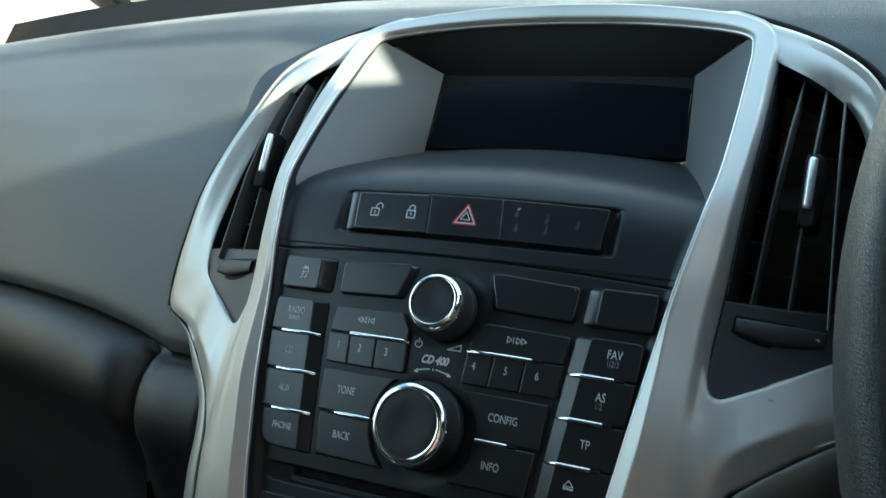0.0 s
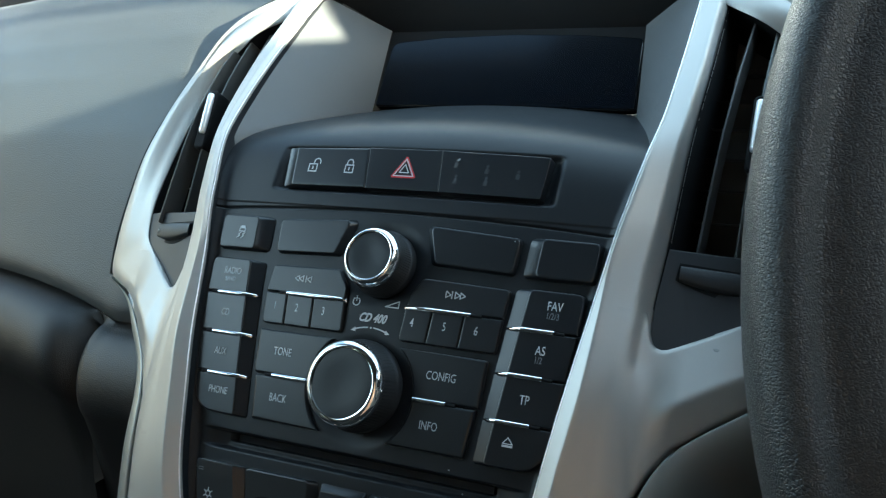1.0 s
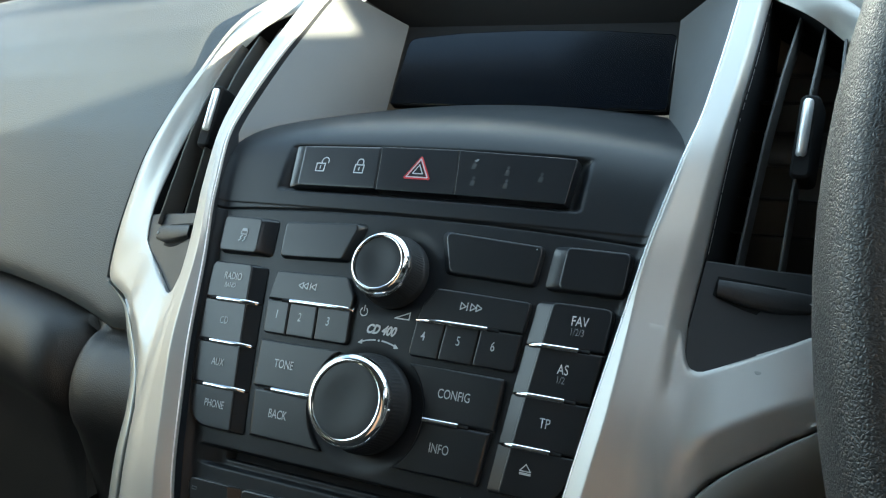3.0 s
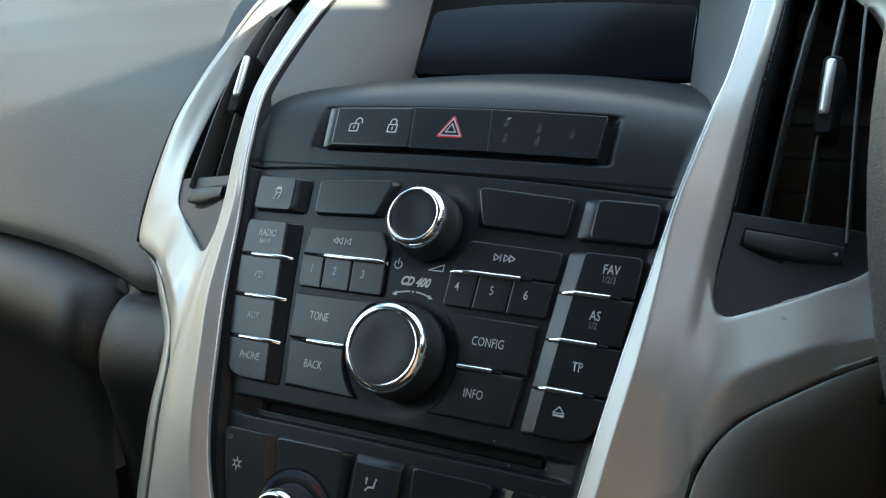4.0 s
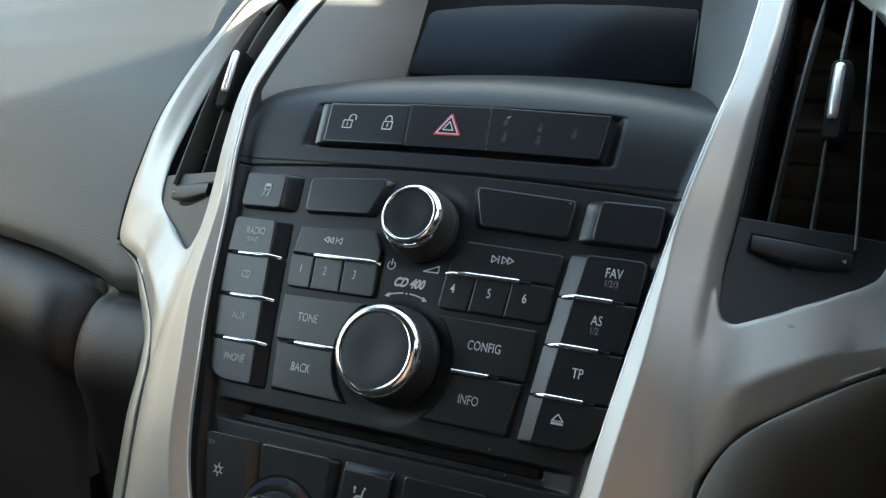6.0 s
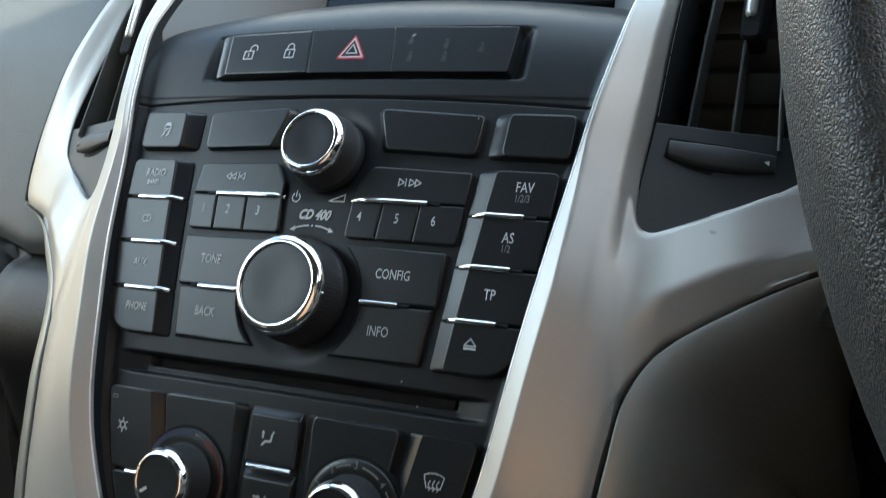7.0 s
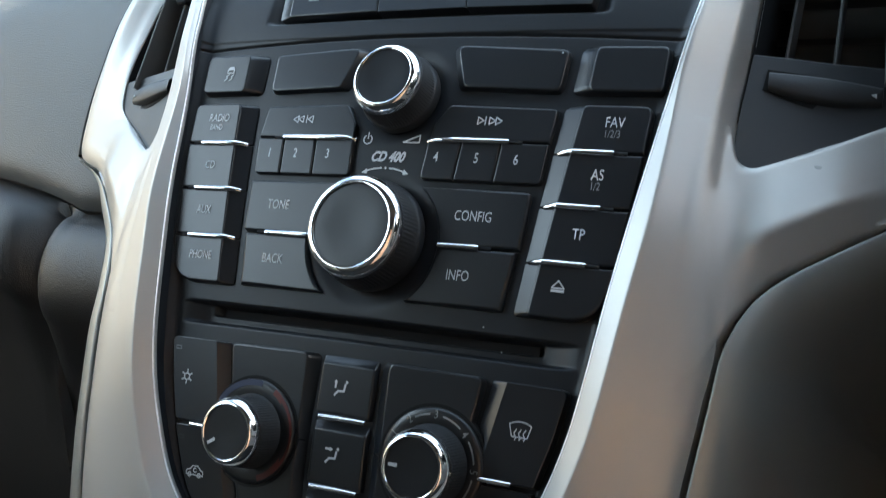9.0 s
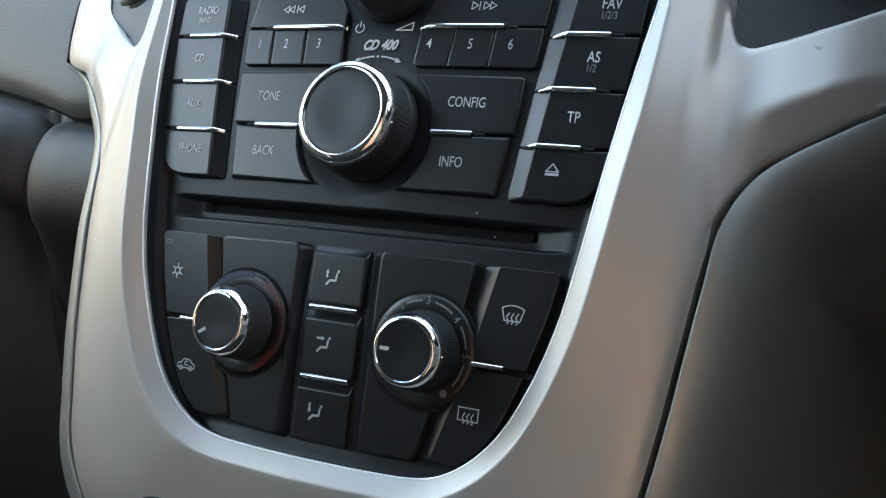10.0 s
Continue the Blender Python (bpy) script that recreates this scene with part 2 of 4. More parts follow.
def key(name, outline, high, material, parent, label="", radius=1.4, base=-6.0, soft=0.8):
    """A key with a level top and a rounded edge; soft: how far the rounding reaches in."""
    o = ccw(outline)
    rings = [on_face(eased(o, radius, 0), base)]
    for q in (0, 22, 45, 67, 90):
        d, h = soft * (1 - math.cos(radians(q))), soft * (1 - math.sin(radians(q)))
        rings.append(on_plane(eased(o, radius, d), high - h, middle(o)))
    return Shape().ring_stack(rings, cap_first=False).make(name, material, parent, label, 60)


def bar(name, line, radius, material, parent, label="", flat=0.8, sides=8):
    """A thin rod along a line of (u, y, v)."""
    p = np.array(line, float)
    rings = []
    for i, c in enumerate(p):
        d = p[min(i + 1, len(p) - 1)] - p[max(i - 1, 0)]
        d /= np.linalg.norm(d)
        a = np.cross(d, (0, 0, 1.0))
        a = a / np.linalg.norm(a) if np.linalg.norm(a) > 0.2 else np.array((1.0, 0, 0))
        b = np.cross(d, a)
        rings.append([c + radius * (math.cos(q) * flat * a + math.sin(q) * b) for q in np.linspace(0, 2 * math.pi, sides, endpoint=False)])
    return Shape().ring_stack(rings).make(name, material, parent, label, 60)


def lathe(name, u, v, profile, material, parent, label="", sides=64, ridges=0, depth=0.0):
    """Turned body on the face at (u, v): profile of (radius, rise); ridges: knurls round it of that depth."""
    foot, out = Vector((u, face_y(u, v), v)), face_normal(u, v)
    across = Vector((1, 0, 0)) - out * out.x
    across.normalize()
    along = out.cross(across)
    rings = []
    for r, h, *k in profile:
        amp = depth if k and k[0] else 0.0
        ring = []
        for i in range(sides):
            q = 2 * math.pi * i / sides
            rr = r + amp * (0.5 - (i * ridges * 2 // sides) % 2 if ridges else 0.0)
            ring.append(tuple(foot + out * h + across * (rr * math.cos(q)) - along * (rr * math.sin(q))))
        rings.append(ring)
    return Shape().ring_stack(rings, cap_first=False).make(name, material, parent, label, 35)


def lettering(body, u, v, size, rise, material, parent, name="legend", slant=0.0, squeeze=0.72, turn=0.0, weight=0.004):
    """Printed characters, centred at (u, v); size: their height in mm."""
    cu = bpy.data.curves.new(name, "FONT")
    cu.body, cu.align_x, cu.align_y, cu.size, cu.shear = body, "CENTER", "CENTER", size / 0.69, slant
    cu.resolution_u, cu.offset = 3, weight * size
    tmp = bpy.data.objects.new(name, cu)
    scene.collection.objects.link(tmp)
    bpy.context.view_layer.update()
    me = bpy.data.meshes.new_from_object(tmp.evaluated_get(bpy.context.evaluated_depsgraph_get()))
    bpy.data.objects.remove(tmp)
    c, s = math.cos(radians(turn)), math.sin(radians(turn))
    for p in me.vertices:
        x, z = p.co.x * squeeze, p.co.y
        x, z = c * x - s * z, s * x + c * z
        p.co = Vector((u + x, face_y(u + x, v + z) - rise, v + z)) * MM
    me.name = name
    me.materials.clear()
    me.materials.append(material)
    ob = new(name, me)
    ob.parent = parent
    return ob


def marks(strokes, u, v, rise, material, parent, name="symbol", width=0.5, scale=1.0):
    """A printed symbol out of strokes, each a line of (x, z) in mm round (u, v); a closed area where the stroke's last item is 'fill'."""
    s = Shape()
    for line in strokes:
        if line[-1] == "fill":
            pts = [(u + x * scale, v + z * scale) for x, z in line[:-1]]
            at = len(s.v)
            s.v += on_face(pts, rise)
            s.f.append(tuple(range(at, at + len(pts))))
            continue
        for (x0, z0), (x1, z1) in zip(line[:-1], line[1:]):
            d = Vector((x1 - x0, z1 - z0))
            if d.length < 1e-6:
                continue
            d.normalize()
            nrm, e = Vector((-d.y, d.x)) * width / 2, d * width * 0.35
            a, b = Vector((x0, z0)) * scale - e + Vector((u, v)), Vector((x1, z1)) * scale + e + Vector((u, v))
            at = len(s.v)
            s.v += on_face([tuple(a + nrm), tuple(b + nrm), tuple(b - nrm), tuple(a - nrm)], rise)
            s.f.append((at, at + 1, at + 2, at + 3))
    return s.make(name, material, parent, "", 30)


def arc(cx, cz, r, a0, a1, n=10):
    return [(cx + r * math.cos(radians(a0 + (a1 - a0) * i / n)), cz + r * math.sin(radians(a0 + (a1 - a0) * i / n))) for i in range(n + 1)]


def mirrored(points):
    return [(-p[0], *p[1:]) for p in reversed(points)]


def inside(u, v, poly):
    hit, n = False, len(poly)
    for i in range(n):
        (x0, z0), (x1, z1) = poly[i], poly[i - 1]
        if (z0 > v) != (z1 > v) and u < (x1 - x0) * (v - z0) / (z1 - z0) + x0:
            hit = not hit
    return hit

# ---- outlines of the console, right half, from the top centre down: (u, y, v) ----
FRAME_IN = [(0, 64, 207.5), (40, 62.5, 205.8), (79, 57, 199.5), (103.5, 50, 191), (108.4, 45, 181), (109.5, 34.5, 159), (110, 22, 133), (109.5, 9, 103), (107.2, 0.5, 82),
            (103, -3, 57), (100.8, -4, 44), (97, -3.5, 20), (92, -4.5, -15), (87.5, -3, -45), (84, -0.5, -70), (80.5, 2.5, -88), (75, 6, -105),
            (67.5, 9, -121), (59, 11, -131.5), (49, 12.5, -138.5), (38, 13.5, -141.5), (20, 14, -142.5), (0, 14, -142.8)]
FRAME_OUT = [(0, 62, 221), (44, 61.5, 219), (88, 57, 210.5), (114, 50.5, 197.5), (121.5, 43.5, 180), (122.5, 34.5, 160), (122.8, 23.5, 134), (122, 13, 104), (121.3, 8.5, 83),
             (120.2, 7, 57), (119.4, 7, 45), (117.5, 6, 20), (116.5, 3, -18), (120, 5.2, -51), (118, 5.5, -72), (115.5, 7, -92), (113, 9, -112),
             (109, 12, -136), (104, 15, -158), (90, 18, -178), (62, 21, -186), (30, 22, -188), (0, 22, -188)]
VENT_OUT = [(121, 42, 173), (138, 39, 162.5), (149, 42.2, 155.5), (158.5, 44, 146), (165.8, 43, 128), (169, 39, 105), (171.5, 35.5, 80), (171.7, 31.8, 56), (169.5, 30.5, 38),
            (163, 28, 29.5), (143, 18.5, 16.5), (126, 9.5, 6.5), (117.0, 5.6, -3), (113, 4.6, -24)]
TRIM_EDGE = [(98, 54, 205.5), (128, 48.5, 192), (149.2, 45.4, 179.8), (165.3, 45.4, 166), (177.0, 44.5, 143.2), (187.6, 41.5, 115.8), (194.8, 38.7, 86.4), (197.5, 38.6, 58), (199.8, 40.5, 34),
             (199, 42.4, 14.5), (174, 33, 3), (154, 23, -11), (131, 11, -31), (117, 6.2, -52)]

# ---- car shell ----


def slab(name, corners, thick, material, label, category, kind="structure"):
    """A flat panel of some thickness between its corners, in metres."""
    c = [Vector(p) for p in corners]
    n = (c[1] - c[0]).cross(c[2] - c[0]).normalized() * thick
    return tagged(Shape().ring_stack([c, [p + n for p in c]]).make(name, material, None, "", 30, 1.0), label, category, "", kind)


tagged(Shape().ring_stack([[(-400, -400, 0), (400, -400, 0), (400, 400, 0), (-400, 400, 0)]], cap_first=True, cap_last=False).make("ground", ASPHALT, None, "", 30, 1.0),
       "pale sunlit asphalt outside the car", "ground", "", "structure")
slab("backdrop", [(-14.0, 7.0, 0.0), (9.0, 7.0, 0.0), (9.0, 7.0, 7.0), (-14.0, 7.0, 7.0)], 0.1, GLOW, "bright hazy daylight beyond the windscreen", "backdrop")
slab("floor", [(-0.72, -1.0, 0.32), (0.72, -1.0, 0.32), (0.72, 0.75, 0.32), (-0.72, 0.75, 0.32)], 0.03, CARPET, "black carpeted car floor", "floor")
# unseen roof; its front edge is stepped so the screen mirrors sky only at left
slab("ceiling", [(-0.62, -1.0, 1.44), (0.62, -1.0, 1.44), (0.62, -0.10, 1.44), (-0.10, -0.10, 1.44), (-0.24, -0.20, 1.44), (-0.62, -0.21, 1.44)], 0.03, ROOFCLOTH, "unseen dark grey cloth roof lining, front edge cut for the screen's reflection", "ceiling")
slab("wall_rear", [(-0.72, -1.0, 0.32), (0.22, -1.0, 0.32), (0.22, -1.0, 1.46), (-0.72, -1.0, 1.46)], 0.05, CARPET, "dark rear wall of the cabin", "wall")
# unseen tan wall added to throw brown reflections onto the silver frame
slab("reflector_rear_driver", [(0.22, -1.0, 0.32), (0.72, -1.0, 0.32), (0.72, -1.0, 1.46), (0.22, -1.0, 1.46)], 0.05, TANREFLECTOR, "unseen tan wall added behind the driver for warm reflections", "wall")
slab("wall_front", [(-0.76, 0.72, 0.32), (0.76, 0.72, 0.32), (0.76, 0.72, 0.95), (-0.76, 0.72, 0.95)], 0.05, BLACK, "black bulkhead behind the dashboard", "wall")
# unseen doors; the driver's belt line is raised to block and shape the sun
for side, cloth, word, belt in ((-1, DOORDIMMED, "passenger", [(0.70, 0.99), (-1.0, 1.02)]), (1, DOORCLOTH, "driver", [(0.70, 1.05), (-0.27, 1.195), (-0.37, 1.15), (-1.0, 1.14)])):
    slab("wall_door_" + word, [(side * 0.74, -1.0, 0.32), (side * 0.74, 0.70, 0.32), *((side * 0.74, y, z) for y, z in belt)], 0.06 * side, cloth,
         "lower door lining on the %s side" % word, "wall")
    slab("pillar_front_" + word, [(side * 0.745, 0.60, 0.98), (side * 0.745, 0.56, 0.98), (side * 0.62, -0.21, 1.44), (side * 0.62, -0.15, 1.44)], 0.05 * side, ROOFCLOTH,
         "grey windscreen pillar on the %s side" % word, "pillar")

# unseen panel added to block sun and sky ahead of the window
slab("blocker_driver_sail", [(0.742, 0.02, 1.10), (0.747, 0.62, 0.96), (0.747, 0.60, 1.0), (0.69, 0.02, 1.285)], 0.03, BLACK, "unseen black panel added to block light ahead of the driver window", "wall")
# unseen panel, its front edge set to keep window sky off the frame
slab("blocker_driver_rear", [(0.72, -1.0, 1.12), (0.72, -0.56, 1.12), (0.62, -0.60, 1.46), (0.62, -1.0, 1.46)], 0.05, DOORCLOTH, "unseen grey panel added to block window sky behind the driver door", "wall")
slab("wall_passenger_rear", [(-0.72, -1.0, 0.975), (-0.72, -0.85, 0.975), (-0.62, -0.85, 1.46), (-0.62, -1.0, 1.46)], -0.05, CARPET, "dark side panel behind the passenger door", "wall")

# ---- dashboard skin ----
EDGE_LOOP = [(p[0], p[2]) for p in smooth_line([FRAME_OUT[0], FRAME_OUT[1], *TRIM_EDGE], 60)]
SKIN_HOLE = shrunk([(-u, v) for u, v in reversed(EDGE_LOOP)][:-1] + EDGE_LOOP, 0.0)
DASH_V = [-40, 0, 50, 100, 140, 168, 190, 209, 226, 243, 269, 312, 374, 486]
DASH_Y = [46, 46, 44.5, 41, 43, 48.5, 56, 64, 74, 93, 132, 205, 318, 530]


def dash_y(u, v):
    a = max(0.0, abs(u) - 190.0)
    return float(np.interp(v - 0.012 * a, DASH_V, DASH_Y)) + 0.10 * a + 0.00012 * a * a


def crease_v(u):
    """Height of the lower edge of the dash skin."""
    a = max(0.0, abs(u) - 198.0)
    return -11.0 + 26.0 * (1 - math.exp(-a / 85.0)) + 0.035 * a


def dash_skin():
    us = np.r_[np.arange(-760, -260, 20), np.arange(-260, 261, 4), np.arange(280, 761, 20)]
    s, rows = Shape(), 74
    hole = [(0.97 * u, v - 3) for u, v in SKIN_HOLE]
    for u in us:
        lo = crease_v(u)
        for k in range(rows):
            f = k / (rows - 1)
            v = lo + (238 - lo) * min(1, f / 0.86) + (max(0, f - 0.86) / 0.14) * 200
            roll = 7.0 * math.exp(-(v - lo) / 3.0)
            s.v.append((u, dash_y(u, v) + roll, v))
    for i in range(len(us) - 1):
        for k in range(rows - 1):
            a = i * rows + k
            q = [s.v[a], s.v[a + 1], s.v[a + rows], s.v[a + rows + 1]]
            cu, cv = sum(p[0] for p in q) / 4, sum(p[2] for p in q) / 4
            if not inside(cu, cv, hole) and not (abs(cu) < 120 and cv < 190):
                s.f.append((a, a + 1, a + rows + 1, a + rows))
    return s


dashboard = thing("dashboard", "grained grey dashboard with a darker lower half", "dashboard", kind="structure")
dash_skin().make("dash_skin", DASH, dashboard, "grained grey upper dash skin, partly sunlit", 60)


def lower_roll(u0, u1, n, bulge):
    """The dark rounded lower half under the crease, from u0 to u1."""
    s, rings = Shape(), []
    for i in range(n + 1):
        f = i / n
        u = u0 + (u1 - u0) * f
        end = min(1.0, math.sin(min(1.0, min(f, 1 - f) * n / 3.0) * math.pi / 2)) ** 0.5
        lo, y0 = crease_v(u) - 2.5, dash_y(u, crease_v(u))
        ring = [(u, y0 + 26, lo + 4), (u, y0 + 9, lo + 1.5)]
        for k in range(13):
            q = math.pi * (0.12 + 0.74 * k / 12)
            ring.append((u, y0 + 16 - (26 + bulge) * math.sin(q) * end + 6 * k / 12, lo - 30 + 30 * math.cos(q) * (0.85 + 0.15 * end)))
        for k in range(1, 7):
            ring.append((u, y0 + 22 + 21 * k - 2 * bulge * math.sin(math.pi * k / 6), lo - 60 - 30 * k))
        rings.append(ring)
    s.ring_stack(rings, False, False, closed=False)
    return s


lower_roll(-214, -740, 60, 4).make("glovebox_front", LOWER, dashboard, "dark brown rounded glovebox front", 60)
lower_roll(-150, -213, 20, -3).make("knee_pad", LOWER, dashboard, "dark grained knee pad beside the console", 60)
lower_roll(214, 740, 40, 0).make("driver_knee_panel", LOWER, dashboard, "dark driver side knee panel", 60)
Shape().ring_stack([[(u, dash_y(u, 300) - 2, 300 + 0.012 * max(0, abs(u) - 190)) for u in range(-740, 741, 20)],
                    [(u, dash_y(u, 300) + 2, 330 + 0.012 * max(0, abs(u) - 190)) for u in range(-740, 741, 20)]], False, False, closed=False).make(
    "windscreen_edging", BLACK, dashboard, "black edging along the windscreen foot", 60)

# ---- console face ----
fascia = thing("centre_fascia", "charcoal plastic centre fascia inside a silver frame", "fascia")
HALF = [(p[0], p[2]) for p in smooth_line(FRAME_IN[8:], 60)]
FACE_LOOP = [(u + 2.5 * (1 if u > 0 else 0), v - (2.5 if v < -135 else 0)) for u, v in HALF]


def half_width(v):
    vs, us = zip(*sorted((q[1], q[0]) for q in FACE_LOOP))
    return float(np.interp(v, vs, us))


def step(x, a, b):
    t = min(1.0, max(0.0, (x - a) / (b - a)))
    return t * t * (3 - 2 * t)


def fascia_y(u, v):
    """The moulded face: level, with the switch bar's recess, the joint, the disc slot, the knob wells and the hump under the screen."""
    y = face_y(u, v) + 3.0
    brow = 95.5 - 0.00075 * u * u
    x = (v - brow) / 7.0
    y += 7.0 * 1.72 * (math.log1p(math.exp(x)) if x < 30 else x) - 0.5 * step(v, 49.4, 50.4)
    joint = 49.2 - 0.0003 * u * u
    y += 1.5 * math.exp(-((v - joint) / 0.42) ** 2)
    inset = step(u, -71.5, -65.5) * (1 - step(u, 68.0, 73.0)) * step(v, 57.0, 58.6) * (1 - step(v, 79.2, 80.4))
    y += 3.6 * inset
    slot = step(u, -80.5, -66) * (1 - step(u, 66, 80.5)) * step(v, -66.3, -64.6) * (1 - step(v, -58.6, -57.6))
    y += 4.5 * slot
    y += 5.0 * step(abs(u), 66.5, 65) * step(v, -62.3, -61.4) * (1 - step(v, -58.6, -57.6))
    for ku, kv, kr, kd in ((0.5, 25.0, 20.5, 1.6), (0.5, -30.5, 25.5, 1.8)):
        y += kd * (1 - step(math.hypot(u - ku, v - kv), kr - 9, kr))
    return y


def fascia_mesh():
    vs = np.r_[np.arange(-146, -68, 1.3), np.arange(-68, -56, 0.5), np.arange(-56, 45, 1.3), np.arange(45, 52, 0.35), np.arange(52, 84, 0.8), np.arange(84, 142.1, 1.6)]
    s, n = Shape(), 173
    for v in vs:
        w = half_width(v) if v < 84 else half_width(84) - (v - 84) * 0.44
        for j in range(n):
            u = w * (2 * j / (n - 1) - 1)
            brim = min(w - abs(u), 0.8 * (v + 145.5)) if v < 84 else 9.0
            s.v.append((u, fascia_y(u, v) - 3.2 * (1 - step(brim, 1.5, 7.0)) * step(84 - v, 0, 30), v))
    for i in range(len(vs) - 1):
        for j in range(n - 1):
            a = i * n + j
            s.f.append((a, a + 1, a + n + 1, a + n))
    return s


fascia_mesh().make("face_panel", FASCIA, fascia, "moulded charcoal face with a disc slot", 180)
# black box set into the slot, painting the shade of its depth
Shape().box((-64, 13.6, -61.6), (64, 18, -58.6)).make("disc_slot_shade", BLACK, fascia, "black box painting the dark inside the narrow disc slot")

# ---- display in its hood ----
display = thing("display", "dark unlit display deep in a grey hood", "display")
hood_open = smooth_line(FRAME_IN[3:9], 22)[::-1]


def hood_side(sign):
    s, rings = Shape(), []
    for i, p in enumerate(hood_open):
        f = i / (len(hood_open) - 1)
        far = np.array((77.0 - 2 * f, 80.0 - 2 * f, 134 + 49 * f))
        near = np.array((p[0] + 3.0, p[1] + 1.0, p[2]))
        rings.append([(sign * q[0], q[1], q[2]) for q in (near + (far - near) * t for t in np.linspace(0, 1, 10))])
    rings.insert(0, [(u, y, v - 5) for u, y, v in rings[0]])
    return s.ring_stack(rings, False, False, closed=False)


hood_side(-1).make("hood_cheek", CHEEK, display, "flat grey hood cheek catching a patch of sun", 50)
hood_side(1).make("hood_cheek", CHEEK, display, "flat grey hood cheek in shade", 50)
top = smooth_line([*mirrored(FRAME_IN[1:4]), *FRAME_IN[:4]], 25)
# roof of the grey hood in near-black, painting the shade inside it
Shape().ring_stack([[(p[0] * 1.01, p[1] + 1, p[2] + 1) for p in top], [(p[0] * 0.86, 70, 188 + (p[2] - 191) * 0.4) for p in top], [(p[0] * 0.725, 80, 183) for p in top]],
                   False, False, closed=False).make("hood_roof", BLACK, display, "hood roof, blackened for the shade under it", 50)
screen_loop = rounded([(-76, 136), (76, 136), (75.5, 183), (-75.5, 183)], 2)
Shape().ring_stack([[(u, 84, v) for u, v in screen_loop], [(u, 79.5, v) for u, v in screen_loop]], False, True).make("screen_bezel", BLACK, display, "black screen surround")
glass_loop = rounded([(-75.5, 136.5), (75.5, 136.5), (74.5, 176.0), (40, 178.6), (0, 179.6), (-40, 178.6), (-72.5, 175.5)], [1, 1, 3, 20, 20, 20, 6])
Shape().ring_stack([[(u, 79.6, v) for u, v in glass_loop], [(u, 79.0, v) for u, v in glass_loop], [(u, 78.8, v) for u, v in shrunk(glass_loop, 0.4)]], False, True).make(
    "screen_glass", SCREEN, display, "dark bluish display glass")

# ---- silver frame ----
trim = thing("console_trim", "satin silver frame round the centre console", "console trim")


def smooth_keyed(points, per):
    p = np.array(points, float)
    ext = np.vstack([2 * p[0] - p[1], p, 2 * p[-1] - p[-2]])
    out = []
    for i in range(1, len(ext) - 2):
        a, b, c, d = ext[i - 1], ext[i], ext[i + 1], ext[i + 2]
        for t in np.linspace(0, 1, per, endpoint=False):
            out.append(0.5 * (2 * b + (c - a) * t + (2 * a - 5 * b + 4 * c - d) * t * t + (3 * b - a - 3 * c + d) * t ** 3))
    out.append(p[-1])
    return np.array(out)


def moulding(inner, outer, per, profile):
    a, b = smooth_keyed(inner, per), smooth_keyed(outer, per)
    rings = []
    for i, (p, q) in enumerate(zip(a, b)):
        rings.append([tuple(p + (q - p) * t + np.array((0.0, -h, 0.0))) for t, h in profile(i / (len(a) - 1))])
    return rings


def both_sides(rings):
    """The right half and its mirror image, as one run from side to side."""
    left = [[(-x, y, z) for x, y, z in r] for r in rings]
    return left[::-1][:-1] + rings


def frame_profile(f):
    """Across the inner frame: deep inner edge, chamfer, crest, long outer slope; f runs from the top centre to the bottom centre."""
    merge = step(f, 0.515, 0.54) * (1 - step(f, 0.566, 0.586))
    low = step(f, 0.47, 0.56)
    fork = step(f, 0.085, 0.105) * (1 - step(f, 0.183, 0.197))
    edge = [(0.0, -1.4), (-0.1, -0.5), (0.1, 0.2), (0.4, 0.46), (0.75, 0.68), (1.0, 0.9), (1.8 + 4.7 * low, 2.8 + 2.0 * low), (2.2 + 4.8 * low, 3.3 + 1.8 * low), (2.8 + 4.9 * low, 3.5 + 1.65 * low)]
    upper = [(0.3, 2.95), (0.52, 2.6), (0.66, 2.4), (0.76, 1.3 + 0.9 * fork), (0.88, -1.6 + 3.0 * fork), (1.0, -4.8 + 6.1 * fork), (1.0, -6.0 + 4.8 * fork)]
    lower = [(0.24, 4.1), (0.44, 3.25), (0.58, 2.9), (0.74, 2.2), (0.9, 0.9), (1.0, -1.0), (1.0 + 0.6 * merge, -14 + 5.0 * merge)]
    slope = [(a + (c - a) * low, b + (d - b) * low) for (a, b), (c, d) in zip(upper, lower)]
    eased_slope = smooth_keyed([(0.0, edge[-1][1]), *slope[:-1]], 4)[1:]
    return edge, [*(tuple(p) for p in eased_slope), slope[-1]]


def frame_rings(per):
    a, b = smooth_keyed(FRAME_IN, per), smooth_keyed(FRAME_OUT, per)
    rings, n = [], len(a)
    for i in range(n):
        d = a[min(i + 1, n - 1)] - a[max(i - 1, 0)]
        out = np.array((-d[2], 0.0, d[0])) / math.hypot(d[0], d[2])
        out = np.array((0.0, 0.0, 1.0 if i == 0 else -1.0)) if i in (0, n - 1) else out
        wide = float(np.dot(b[i] - a[i], out))
        dy = (b[i][1] - a[i][1]) / max(wide, 3.0)
        edge, slope = frame_profile(i / (n - 1))
        ring = [a[i] + out * w + np.array((0.0, dy * w - h, 0.0)) for w, h in edge]
        crest = ring[-1] + np.array((0.0, edge[-1][1], 0.0))
        ring += [crest + (b[i] - crest) * t - np.array((0.0, h, 0.0)) for t, h in slope]
        ring = [np.array((max(0.0, p[0]), p[1], p[2])) if i in (0, n - 1) else p for p in ring]
        rings.append([tuple(p) for p in ring])
    return rings


